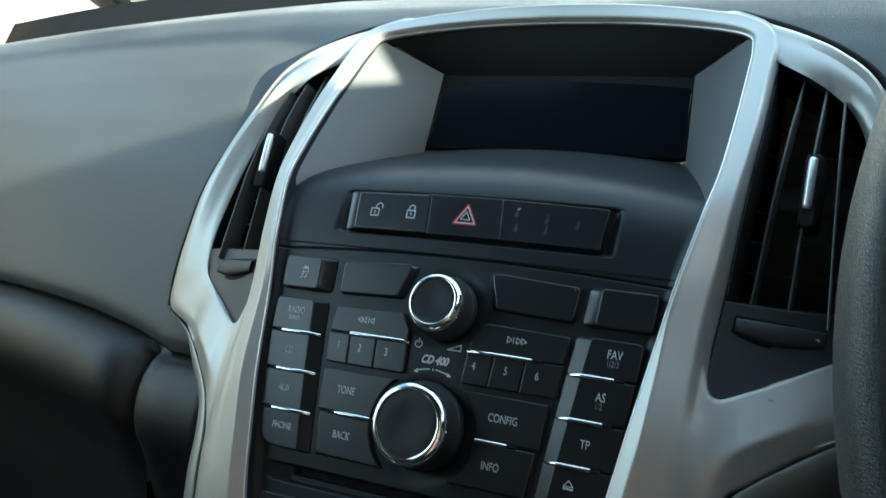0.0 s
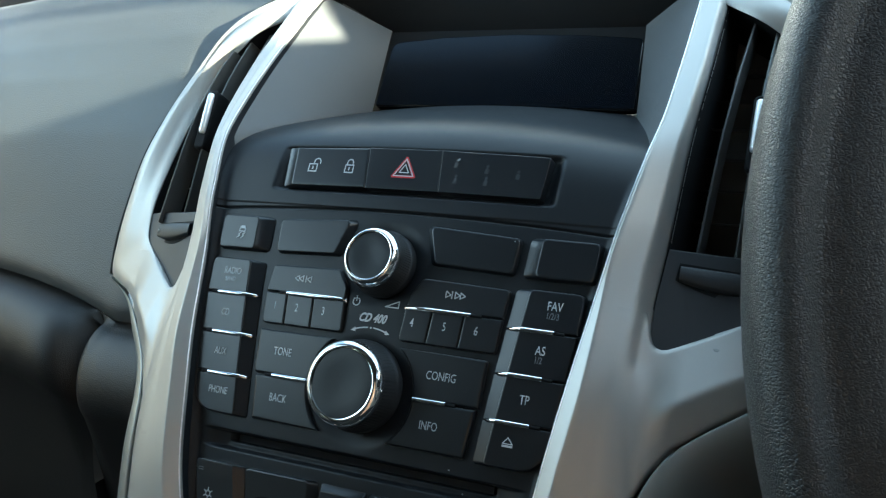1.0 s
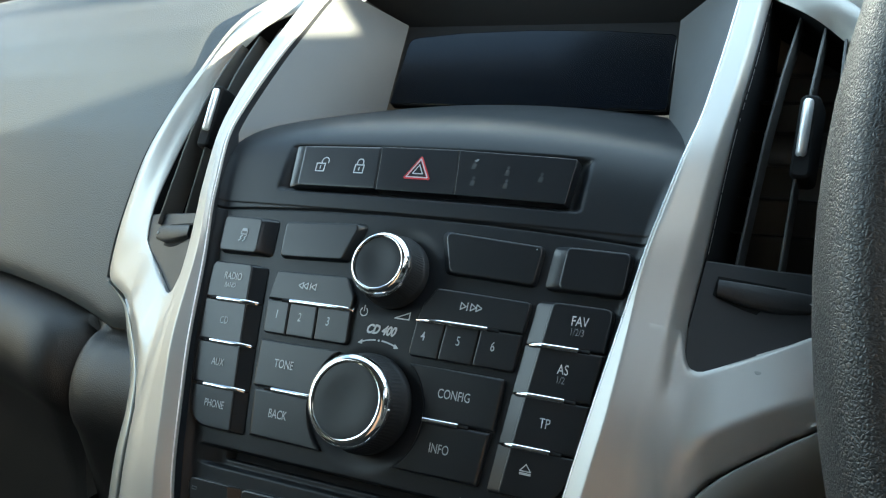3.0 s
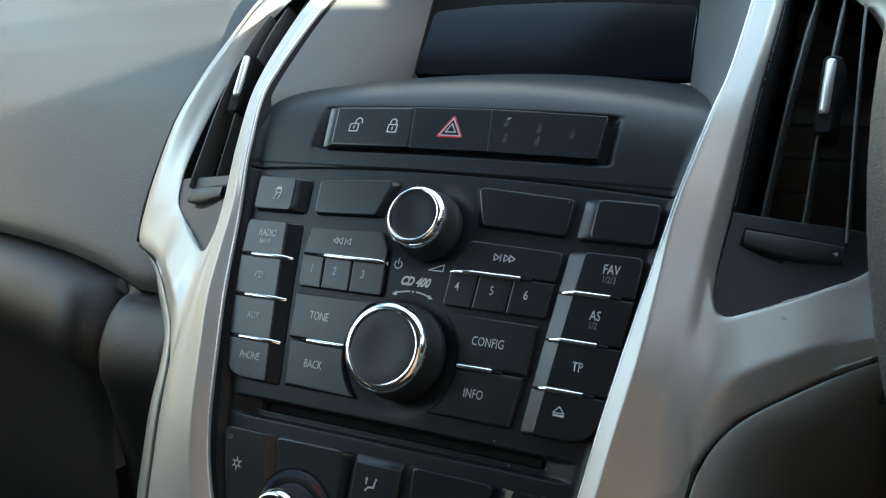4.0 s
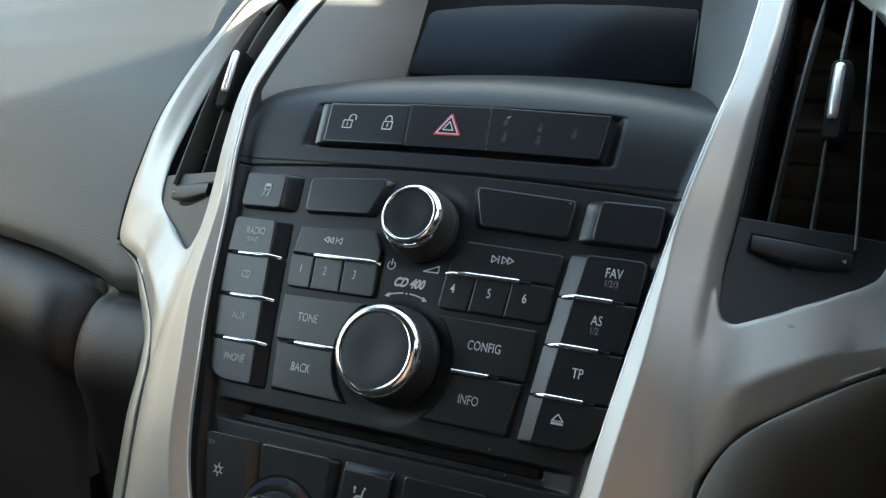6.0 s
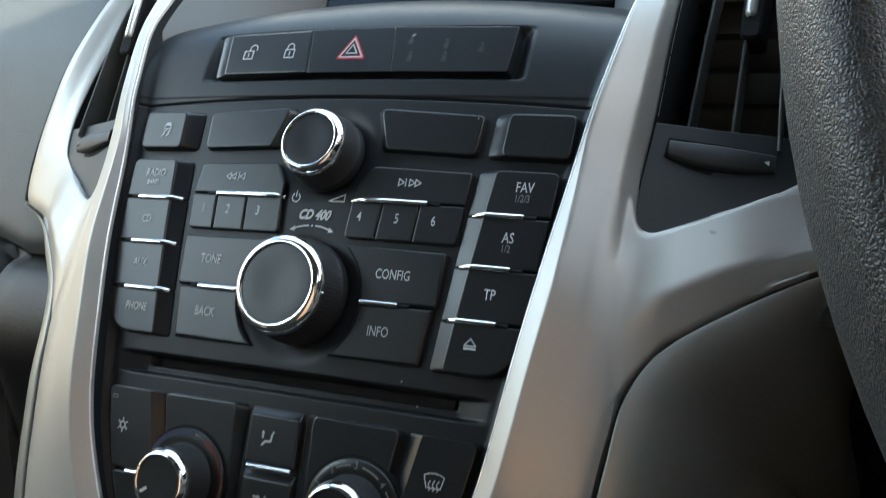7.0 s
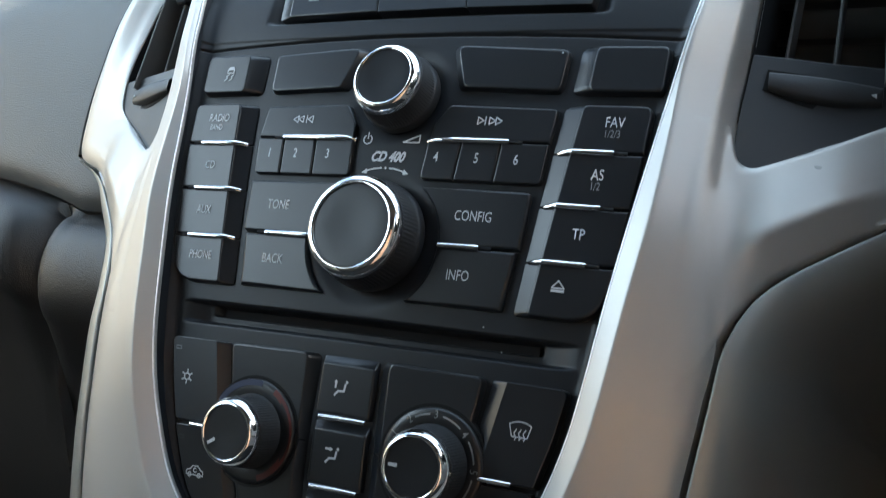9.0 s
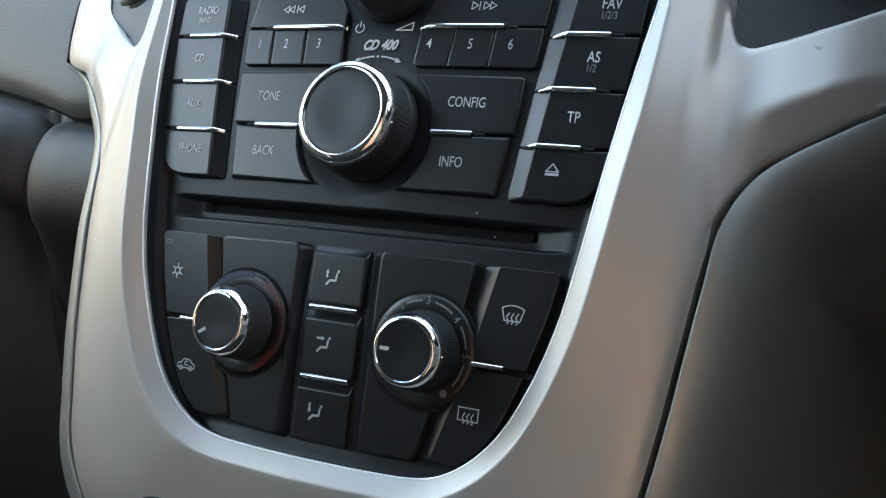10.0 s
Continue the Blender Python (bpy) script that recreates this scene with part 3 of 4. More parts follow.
rings = frame_rings(9)
frame_half = Shape().ring_stack(rings, False, False, closed=False)
seal = [[(p[0][0], p[0][1], p[0][2]), (p[0][0], p[0][1] + 9, p[0][2])] for p in rings]
Shape().ring_stack(both_sides(seal), False, False, closed=False).make("frame_seal", FASCIA, trim, "dark inner edge of the frame", 38)
Shape().ring_stack(both_sides(rings), False, False, closed=False).make("inner_frame", SILVER, trim, "satin silver inner frame with a bright chamfer", 38)
lip = []
for r in both_sides(rings):
    p = np.array(r[3]) + np.array((0.0, 0.12, 0.0))
    out = np.array((r[6][0] - r[0][0], 0.0, r[6][2] - r[0][2]))
    out /= np.linalg.norm(out)
    lip.append([tuple(p + 0.34 * (math.cos(w) * out + math.sin(w) * np.array((0.0, 1.0, 0.0)))) for w in np.linspace(0, 2 * math.pi, 10, endpoint=False)])
Shape().ring_stack(lip).make("bright_edge", SATIN, trim, "thin bright edge along the frame's opening", 60)


def arm_profile(f):
    """Across the arm round a vent: a ridge along its outer side, fading into a plain flat where it runs back to the console."""
    flat = step(f, 0.57, 0.70)
    crest = float(np.interp(f, [0.0, 0.07, 0.13, 0.3, 0.4, 0.5, 0.58], [0.8, 3.6, 5.0, 5.0, 4.6, 3.8, 3.0]))
    valley = step(f, 0.26, 0.40)
    band = [-1.0, -0.4, 0.35, 0.62 * crest, 0.84 * crest, 0.88 * crest, 0.62 * crest, 0.74 * crest, 0.80 * crest, 0.42 * crest, -0.6, -9]
    ridged = [-1.0, -0.4, 0.35, 0.16 * crest, 0.42 * crest, 0.95 * crest, 0.98 * crest, 0.86 * crest, 0.72 * crest, 0.35 * crest, -0.6, -9]
    round_vent = [a + (b - a) * valley for a, b in zip(band, ridged)]
    plain = [-7, -0.6, 0.1, 0.4, 1.0, 1.3, 1.6, 1.8, 1.2, 0.2, -0.7, -9]
    ts = [0.0, 0.0, 0.05, 0.2, 0.4, 0.58, 0.68, 0.76, 0.86, 0.95, 1.0, 1.0]
    return [(t, a + (b - a) * flat) for t, a, b in zip(ts, round_vent, plain)]


arm_all = Shape().ring_stack(moulding(VENT_OUT, TRIM_EDGE, 7, arm_profile), False, False, closed=False)
arm_half = Shape().ring_stack([r for k, r in enumerate(moulding(VENT_OUT, TRIM_EDGE, 7, arm_profile)) if k < 50 or min(p[0] for p in r) > 138], False, False, closed=False)


def fork_fillet():
    """The arm's root: a face open to the light, a soft ridge under it that swings up along the frame, and a band that turns down to the gap."""
    frame_tree, arm_tree = (BVHTree.FromPolygons([Vector(p) for p in s.v], s.f) for s in (frame_half, arm_all))
    across = [0.0, 0.0, 0.03, 0.06, *np.linspace(0.09, 0.91, 52), 0.94, 0.97, 1.0, 1.0]
    drop = [9.0, 0.6] + [0.0] * (len(across) - 4) + [0.5, 9.0]
    rings = []
    for u in np.arange(171.8, 106.4, -0.6):
        top = float(np.interp(u, [107, 115, 116.4, 117.4, 118.4, 119.6, 121, 123, 125, 129, 143, 160, 166, 172], [20, 20, 17, 12.5, 8.6, 6.1, 4.9, 4.4, 4.9, 7.2, 16.0, 27.4, 28, 28]))
        low = float(np.interp(u, [111, 117, 119.5, 121, 124, 131, 154, 174, 179], [-70, -62, -54, -49.5, -43.2, -31.6, -11.6, 2.4, 3.8]))
        ridge = float(np.interp(u, [111, 114, 118, 121, 124, 129, 137, 145, 157, 172], [-15, -19.0, -22.4, -23.0, -22.2, -18.0, -11.8, -6.0, 1.9, 13]))
        foot = float(np.interp(u, [111, 116, 118.7, 121.6, 131.4, 154, 174], [4.0, 5.2, 5.9, 6.3, 11.1, 23.2, 33.2]))
        ring = []
        for s, d in zip(across, drop):
            v = top + (low - top) * s
            lift = 0.17 * step(u, 119, 133)
            face = 8.0 + 0.45 * (u - 124) + 0.085 * v - lift * max(0.0, top - v)
            crest = 8.0 + 0.45 * (u - 124) + 0.085 * ridge - lift * max(0.0, top - ridge)
            band = crest + (foot - crest) * (ridge - v) / (ridge - low)
            soft = 1.3
            y = max(face, band) + max(soft - abs(face - band), 0.0) ** 2 / (4 * soft)
            hit = arm_tree.ray_cast(Vector((u, -60, v)), Vector((0, 1, 0)))[0]
            if hit is not None:
                y += (hit.y - y) * step(u, 146, 168)
            hit = frame_tree.ray_cast(Vector((u, -60, v)), Vector((0, 1, 0)))[0]
            if hit is not None:
                soft = 0.02 + (1.0 + 2.4 * step(-v, 4, 22) - 1.4 * step(-v, 36, 60)) * step(u, 106.5, 116.5)
                joined = min(y, hit.y) - max(soft - abs(y - hit.y), 0.0) ** 2 / (4 * soft)
                leg = hit.y
                if u > 109:
                    a, b = (frame_tree.ray_cast(Vector((w, -60, v)), Vector((0, 1, 0)))[0].y for w in (103.0, 109.0))
                    leg = b + (b - a) / 6 * (u - 109)
                swept = leg + (y - leg) * step(u, 109, 123)
                swept = min(swept, hit.y) - max(0.6 - abs(swept - hit.y), 0.0) ** 2 / 2.4 * step(u, 106.5, 112)
                y = joined + (swept - joined) * step(-v, -1, 12) * (1 - step(-v, 46, 62))
            ring.append((u, y + d - 0.03, v))
        rings.append(ring)
    return Shape().ring_stack(rings, False, False, closed=False)


fillet = fork_fillet()
for sign in (1, -1):
    Shape.make(flipped(arm_half, sign), "vent_arm", SILVER, trim, "silver arm curving round an air vent", 38)
    Shape.make(flipped(fillet, sign), "arm_root", SILVER, trim, "soft ridge where arm and frame meet", 60)

chip_tree = BVHTree.FromPolygons([Vector(p) for p in fillet.v], fillet.f)
chip = []
for r, rise in ((1.0, 0.03), (0.55, 0.12)):
    ring = []
    for k in range(10):
        q = 2 * math.pi * k / 10
        u, v = 142.2 + 1.15 * r * math.cos(q) * (1 + 0.2 * math.sin(3 * q)), 8.3 + 0.75 * r * math.sin(q)
        ring.append((u, chip_tree.ray_cast(Vector((u, -60, v)), Vector((0, 1, 0)))[0].y - rise, v))
    chip.append(ring)
Shape().ring_stack(chip, False, True).make("paint_chip", SILVERDIM, trim, "small dull mark on the silver arm", 60)

EDGE_LINE = smooth_keyed(TRIM_EDGE[:10], 6)
for sign in (1, -1):
    rings = []
    for i, p in enumerate(EDGE_LINE):
        d = EDGE_LINE[min(i + 1, len(EDGE_LINE) - 1)] - EDGE_LINE[max(i - 1, 0)]
        out = np.array((-d[2], 0.0, d[0])) / math.hypot(d[0], d[2])
        rings.append([(sign * (p[0] + out[0] * w), p[1] + h, p[2] + out[2] * w) for w, h in ((-1.5, 9.0), (-0.4, 3.0), (0.6, 1.2), (2.2, 0.9), (3.2, 1.5), (4.0, 3.0), (4.5, 10.0))])
    Shape().ring_stack(rings, False, False, closed=False).make("edge_seal", BLACK, trim, "thin black seal along the silver edge", 60)

GAP_LINE = [(199.8, 43.2, 13.2), (174, 33.8, 2.0), (154, 23.8, -12.0), (131.4, 11.8, -32.0), (121.6, 6.9, -51), (118.7, 6.3, -72), (116.2, 7.8, -92), (113.7, 9.8, -112), (109.7, 12.8, -136), (104.7, 15.8, -158), (91, 19, -179)]
for sign in (1, -1):
    rings, line = [], smooth_keyed(GAP_LINE, 6)
    for i, p in enumerate(line):
        d = line[min(i + 1, len(line) - 1)] - line[max(i - 1, 0)]
        out = np.array((-d[2], 0.0, d[0])) / math.hypot(d[0], d[2])
        low = step(i / (len(line) - 1), 0.15, 0.5)
        tip = 1 - step(i / (len(line) - 1), 0.03, 0.22)
        row = [(1.0, 8, 8, 6), (1.05, 1.2, 1.0, 0.9), (1.25, 0.5, 0.4, 0.2), (1.7, 0.4, 0.2, 0), (2.3, 0.6, 0.4, 0), (4.0, 1.3, 0.9, 0.1), (7, 3.6, 2.4, 0.6), (11, 9, 6.2, 1.2), (16, 20, 14.5, 2.6), (21, 36, 27, 6), (26, 56, 42, 16), (32, 84, 62, 34), (40, 116, 88, 62), (50, 150, 122, 96), (62, 190, 165, 140)]
        row = [(1 + (w - 1) * (1 - 0.93 * tip), a, b, c) for w, a, b, c in row]
        rings.append([(sign * (p[0] + out[0] * w), p[1] + (a + (b - a) * low) * (1 - tip) + c * tip, p[2] + out[2] * w) for w, a, b, c in row])
    Shape().ring_stack(rings, False, False, closed=False).make("side_panel", SILVERDIM, trim, "satin silver side panel, darkened for shade, falling away from the frame", 60)
# no hollow here: a solid black block paints the tray's shaded opening
tray = rounded([(-86, -240), (86, -240), (78, -175), (60, -167), (-60, -167), (-78, -175)], [4, 4, 12, 14, 14, 12], 6)
Shape().ring_stack([[(u, 24, v) for u, v in tray], [(u, 12.5, v) for u, v in tray], [(u, 11.5, v) for u, v in shrunk(ccw(tray), 0.8)]], True, True).make(
    "tray_opening_shade", BLACK, trim, "black block painting the shaded tray opening under the console")

# ---- air vents ----


def vent_plane(u, v):
    """Depth of the vent's front between the two silver arms."""
    w = step(u, 118, 168) if v > 50 else min(1.0, max(0.0, (u - 118) / 50))
    return float(np.interp(v, [0, 45, 84, 105, 135, 172], [6, 9, 12, 16, 26, 42])) * (1 - w) + float(np.interp(v, [30, 56, 80, 105, 128, 160], [30, 31, 34, 37.5, 42, 44])) * w


def vane_y(v):
    """Depth of the vanes' front edges."""
    return float(np.interp(v, [40, 84, 105, 135, 165], [25, 25.7, 27, 34, 46]))


def vent_top(u):
    """Height of the vent opening above u."""
    return float(np.interp(u, [121, 134, 142, 154.6, 161.4, 166, 170], [170, 163.5, 160, 150.7, 142.5, 128, 105]))


def air_vent(sign, label):
    vent = thing("air_vent", label, "air vent", group="air vents")

    def put(shape, name, material, text="", smooth=40.0, parent=None):
        shape.v = [(sign * x, y, z) for x, y, z in shape.v]
        return shape.make(name, material, parent or vent, text, smooth)

    back = [(u, 78, v) for u, v in ((112, 30), (178, 30), (178, 80), (173, 130), (162, 155), (140, 172), (112, 190))]
    put(Shape().ring_stack([back, [(u, y + 4, v) for u, y, v in back]]), "vent_duct", DUCT, "dark duct behind the vanes")
    rim = [tuple(p) for p in smooth_line(VENT_OUT[:10], 50)]
    side = [tuple(p) for p in smooth_line(FRAME_OUT[3:12], 40)]
    # walls far darker than the duct's back, painting the shade of its depth
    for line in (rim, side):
        put(Shape().ring_stack([[(u, y + (1.15 if line is rim else 2.6), v) for u, y, v in line], [(u, 80, v) for u, y, v in line]], False, False, closed=False), "duct_wall", BLACK, "duct wall, blackened for the shade inside")
    for low_u, high_u in ((127.8, 133.0), (143.2, 144.8), (158.6, 154.4)):
        lo, hi = 42.0, vent_top(high_u) + 1
        rings = []
        for k in range(9):
            v = lo + (hi - lo) * k / 8
            u, y = low_u + (high_u - low_u) * (v - 52) / 86, vane_y(v)
            rings.append([(u - 0.35, y + 14, v), (u - 0.6, y + 0.7, v), (u - 0.48, y + 0.25, v), (u, y, v), (u + 0.48, y + 0.25, v), (u + 0.6, y + 0.7, v), (u + 0.35, y + 14, v)])
        put(Shape().ring_stack(rings), "vane", VANE, "thin upright black vane")
    for k in range(7):
        v = 52 + 15 * k
        wide = float(np.interp(v, [40, 70, 90, 110, 128, 146, 160], [171, 171, 170, 168, 165, 158, 142])) - 2
        if wide < 126:
            continue
        y = 25
        rings = [[(u, vane_y(v) + y - 10, v), (u, vane_y(v) + y - 4, v + 1.2), (u, vane_y(v) + y + 2, v + 4)] for u in np.linspace(118, wide, 6)]
        put(Shape().ring_stack(rings), "cross_vane", VANE, "black level vane behind")
    y = 22.3
    c = rounded([(141.6, 85), (149.2, 85), (149.6, 119.5), (142.0, 119.5)], 2.8)
    put(Shape().ring_stack([[(u + 1.0, y + 14, v) for u, v in c], [(u, y + 3.6, v) for u, v in c], [(u, y + 2.6, v) for u, v in shrunk(c, 0.4)], [(u, y + 2.1, v) for u, v in shrunk(c, 1.2)]]), "slider", BLACK, "black slider on the middle vane", 50)
    tab = Shape()
    for v, r in ((93.4, 0.8), (93.9, 1.7), (95, 2.05), (105, 2.1), (115.5, 2.05), (116.7, 1.7), (117.2, 0.8)):
        cu = 144.9 + (v - 93.6) * 0.017
        tab.v += [(cu + r * math.cos(q), y + 2.2 + 2.6 * (r / 2.1) * math.sin(q), v) for q in np.linspace(0, 2 * math.pi, 16, endpoint=False)]
    tab.f = [(k * 16 + i, k * 16 + (i + 1) % 16, k * 16 + 16 + (i + 1) % 16, k * 16 + 16 + i) for k in range(6) for i in range(16)]
    put(tab, "slider_tab", SATIN, "bright chrome slider strip", 60)
    plate = [(117, 46.2), (131, 47.0), (142.5, 47.7), (158.5, 49.2), (173, 48.6), (171, 33), (163, 27), (143, 13.5), (126, 3), (118, 0)]
    ring = [(u, vent_plane(u, max(v, 5)) + 2.2, v) for u, v in plate]
    inner = [(u, yy, v - (0.7 if v > 40 else 0.0)) for u, yy, v in ring]
    put(Shape().ring_stack([[(u, yy + 20, v) for u, yy, v in ring], [(u, yy + (0.7 if v > 40 else 0.0), v) for u, yy, v in ring], inner]), "vent_plate", PLATE, "charcoal plate under the vanes", 50)
    slit = [(123.4, 33.6), (124.2, 41.0), (158.9, 42.2), (159.8, 34.2)] + [(159.8 - 36.4 * k / 10, 34.2 - 0.06 * k - 4.4 * math.sin(math.pi * k / 10)) for k in range(1, 10)]
    put(Shape().ring_stack([[(u, vent_plane(u, v) + 6, v) for u, v in slit], [(u, vent_plane(u, v) + 2.0, v) for u, v in slit]]), "thumbwheel_slit", BLACK, "dark slit")
    rings = []
    for k in range(25):
        f = k / 24
        u = 125.0 + 33.4 * f
        bow = 0.5 + 0.5 * math.sin(math.pi * f)
        top, low = 39.6 + 1.3 * f, 35.6 + 0.9 * f - 4.6 * bow
        out = 1.4 + 3.4 * bow
        yy = vent_plane(u, 37.0) + 3.0
        rings.append([(u, yy + 6, low), (u, yy - out * 0.55, low), (u, yy - out * 0.85, low + 0.5), (u, yy - out, low + 1.4), (u, yy - out, top - 1.2), (u, yy - out * 0.86, top - 0.4), (u, yy - out * 0.6, top), (u, yy + 6, top)])
    wheel = put(Shape().ring_stack(rings), "thumbwheel", KNOB, "ribbed black thumbwheel", 40)
    yy = vent_plane(155, 36.4) - 0.9
    put(Shape().ring_stack([[(u, yy + k + 0.42 * (u - 155), v) for u, v in ((155.0, 37.0), (156.6, 36.2), (156.6, 37.8))] for k in (1.4, 0.0)]), "pointer", LEGEND, "white pointer", parent=wheel)
    return vent


air_vent(-1, "black air vent with upright vanes beside the dash skin")
air_vent(1, "black air vent with upright vanes on the driver side")

# ---- switch bar with the hazard light ----
switch_bar = thing("switch_bar", "black switch bar with locks and a red hazard triangle", "switches")
padlock = [[(-1.9, -2.6), (1.9, -2.6), (1.9, 0.6), (-1.9, 0.6), (-1.9, -2.6)], [(0, -1.6), (0, -0.4)]]
R0 = -1.0
seg = button("lock_switch", [(-64.5, 58.6), (-18.5, 59.2), (-21.0, 79.3), (-66.5, 78.6)], [(-59.6, 59.2), (-18.5, 59.5), (-21.0, 79.0), (-61.4, 78.3)], R0 - 1.6, R0, BUTTON, switch_bar, "dark door lock switch", [1.0, 0.2, 0.2, 1.0], -8)
marks(padlock + [arc(1.7, 1.6, 1.5, 180, 0) + [(3.2, 0.9)], [(0.2, 0.6), (0.2, 1.8)]], -49.5, 69.3, R0 + 0.3, LEGEND, seg, "open_padlock", 0.55, 1.15)
marks(padlock + [[(-1.3, 0.6), (-1.3, 1.6)] + arc(0, 1.7, 1.3, 180, 0) + [(1.3, 0.6)]], -29.2, 69.4, R0 + 0.3, LEGEND, seg, "closed_padlock", 0.55, 1.15)
seg = key("hazard_switch", [(-18.2, 59.3), (18.8, 59.4), (16.3, 79.3), (-20.7, 79.2)], R0, BUTTON, switch_bar, "dark hazard switch", 0.2, -8, 0.35)
tri = [(0, 5.6), (-5.6, -3.6), (5.6, -3.6), (0, 5.6)]
marks([tri], 0, 69.2, R0 + 0.3, RED, seg, "red_triangle", 1.3, 0.98)
marks([tri, [(0, 2.6), (-2.6, -1.8), (2.6, -1.8), (0, 2.6)]], 0, 69.2, R0 + 0.36, LEGEND, seg, "white_triangle", 0.5, 0.9)
seg = key("telltale_panel", [(19.1, 59.4), (66.2, 59.2), (67.4, 78.4), (16.6, 79.3)], R0, BUTTON, switch_bar, "dark telltale panel with faint unlit symbols", [0.2, 1.0, 1.0, 0.2], -8, 0.35)
figure = [arc(0.2, 1.7, 0.75, 0, 360, 9) + ["fill"], [(-1.1, -1.7), (0.9, -1.9), (1.2, 0.3), (0.3, 0.9), (-0.7, 0.6), "fill"]]
for u, v in ((25.8, 73.0), (26.8, 65.6), (40.8, 71.0), (41.2, 65.4), (55.3, 69.2)):
    marks(figure, u - 1.0, v, R0 + 0.3, GHOST, seg, "unlit_symbol", 0.5)
marks([[(-1.0, 0.6), (0.2, 1.6), (1.0, 1.2), (0.0, 0.2), "fill"]], 25.6, 74.2, R0 + 0.36, DIM, seg, "worn_mark", 0.3)

# ---- audio unit ----
audio = thing("car_stereo", "charcoal car stereo with chrome ringed knobs and strips", "car stereo")
H = 0.4           # outer columns stand this high above the face
M = -1.0          # keys of the middle group


def column_u(v):
    """Outer edge, plateau edge and foot of the outer column at v."""
    return (float(np.interp(v, [-50, -33, -15, 4, 21], [85.5, 88.3, 90.3, 92.2, 93.2])), float(np.interp(v, [-51, 21], [61.5, 70.0])), float(np.interp(v, [-51, 21], [56.2, 63.2])))


def column_key(sign, v0, v1, name, label, corner=False):
    """One key of an outer column, from v1 down to v0, with a slanting inner flank."""
    a, b = column_u(v1 - 0.2), column_u(v0 + 0.2)
    foot = [(b[2], v0), (b[0], v0), (a[0], v1), (a[2], v1)]
    topk = [(b[1], v0 + 0.05), (b[0] - 0.3, v0 + 0.05), (a[0] - 0.3, v1 - 0.05), (a[1], v1 - 0.05)]
    top_end = v1 > 15
    radius = [1.6 if corner else 0.3, 13.0 if corner else 0.3, 3.2 if top_end else 0.3, 2.6 if top_end else 0.3]
    if sign < 0:
        foot, topk, radius = mirrored(foot), mirrored(topk), radius[::-1]
    f = rounded(ccw(foot), radius, 7)
    rings = [on_face(f, -8), on_face(f, -2.5)]
    for d, h in ((0.0, 0.7), (0.08, 0.42), (0.25, 0.18), (0.5, 0.04), (0.8, 0.0)):
        rings.append(on_plane(rounded(shrunk(ccw(topk), d), [max(0.12, r - d) for r in radius], 7), H - h, middle(topk)))
    return Shape().ring_stack(rings, cap_first=False).make(name, BUTTON, audio, label, 50)


def slot(points, name="strip_slot", radius=0.85):
    """The dark open end of the groove that a chrome strip lies in."""
    bar(name, points, radius, BLACK, audio, "dark open end of the strip's groove", 0.6)


def column_strip(sign, v, u_end):
    a = column_u(v)
    pts = [(u_end, H + 0.3), (a[1] + 1.2, H + 0.4), (a[1] - 0.6, H - 0.1), (a[2] + 2.0, -2.0)]
    bar("chrome_strip", [(sign * u, face_y(u, v) - h, v) for u, h in pts], 0.98, CHROME, audio, "slim chrome strip")
    slot([(sign * u, face_y(u, v) - H + 0.3, v) for u in (u_end + 4.2, u_end + 3.6, u_end - 0.5)])


rows = [(-51.2, -33.95), (-33.25, -15.2), (-14.5, 3.45), (4.15, 20.6)]
lk = [column_key(-1, *rows[k], "key", lab, k == 0) for k, lab in enumerate(("phone key with rounded corner", "aux key", "disc key", "radio key"))]
rk = [column_key(1, *rows[k], "key", lab, k == 0) for k, lab in enumerate(("eject key with rounded corner", "traffic key", "autostore key", "favourites key"))]
for v in (3.8, -14.8, -33.6):
    column_strip(-1, v, column_u(v)[0] - 7.6)
    column_strip(1, v, column_u(v)[0] - 9.5)
esp = button("key", [(-92.5, 25.2), (-63, 25.2), (-64, 42.4), (-94, 42.4)], [(-92, 25.6), (-70.0, 25.6), (-71.2, 42.0), (-93.4, 42.0)], -2.6, H, BUTTON, audio, "stability control key")
button("blank_key", [(64.5, 25.2), (95.5, 25.2), (96.0, 42.6), (65.5, 42.6)], [(70.4, 25.6), (95, 25.6), (95.5, 42.2), (71.2, 42.2)], -2.6, H, BUTTON, audio, "blank key")
button("blank_key", [(-58.0, 25.4), (-22.8, 26.6), (-17.2, 44.2), (-59.2, 41.8)], [(-57.6, 25.8), (-25.4, 27.0), (-20.0, 43.6), (-58.8, 41.4)], -2.6, M + 0.5, BUTTON, audio, "wide blank key cut by the knob")
button("blank_key", [(22.8, 26.6), (61.0, 25.4), (62.0, 41.8), (17.2, 44.2)], [(25.0, 27.0), (60.6, 25.8), (61.6, 41.4), (19.6, 43.6)], -2.6, M + 0.5, BUTTON, audio, "wide blank key cut by the knob")
prev = key("key", [(-58.0, 7.1), (-15.0, 7.1), (-15.2, 12.5), (-20.6, 20.4), (-56.8, 19.6)], M, BUTTON, audio, "track back key", [0.3, 0.4, 2.5, 2.5, 2.0])
nxt = key("key", [(15.8, 7.1), (60.0, 7.1), (61.2, 19.4), (21.4, 20.4), (16.8, 13.2)], M, BUTTON, audio, "track forward key", [0.4, 0.3, 2.0, 2.5, 2.5])
digits = []
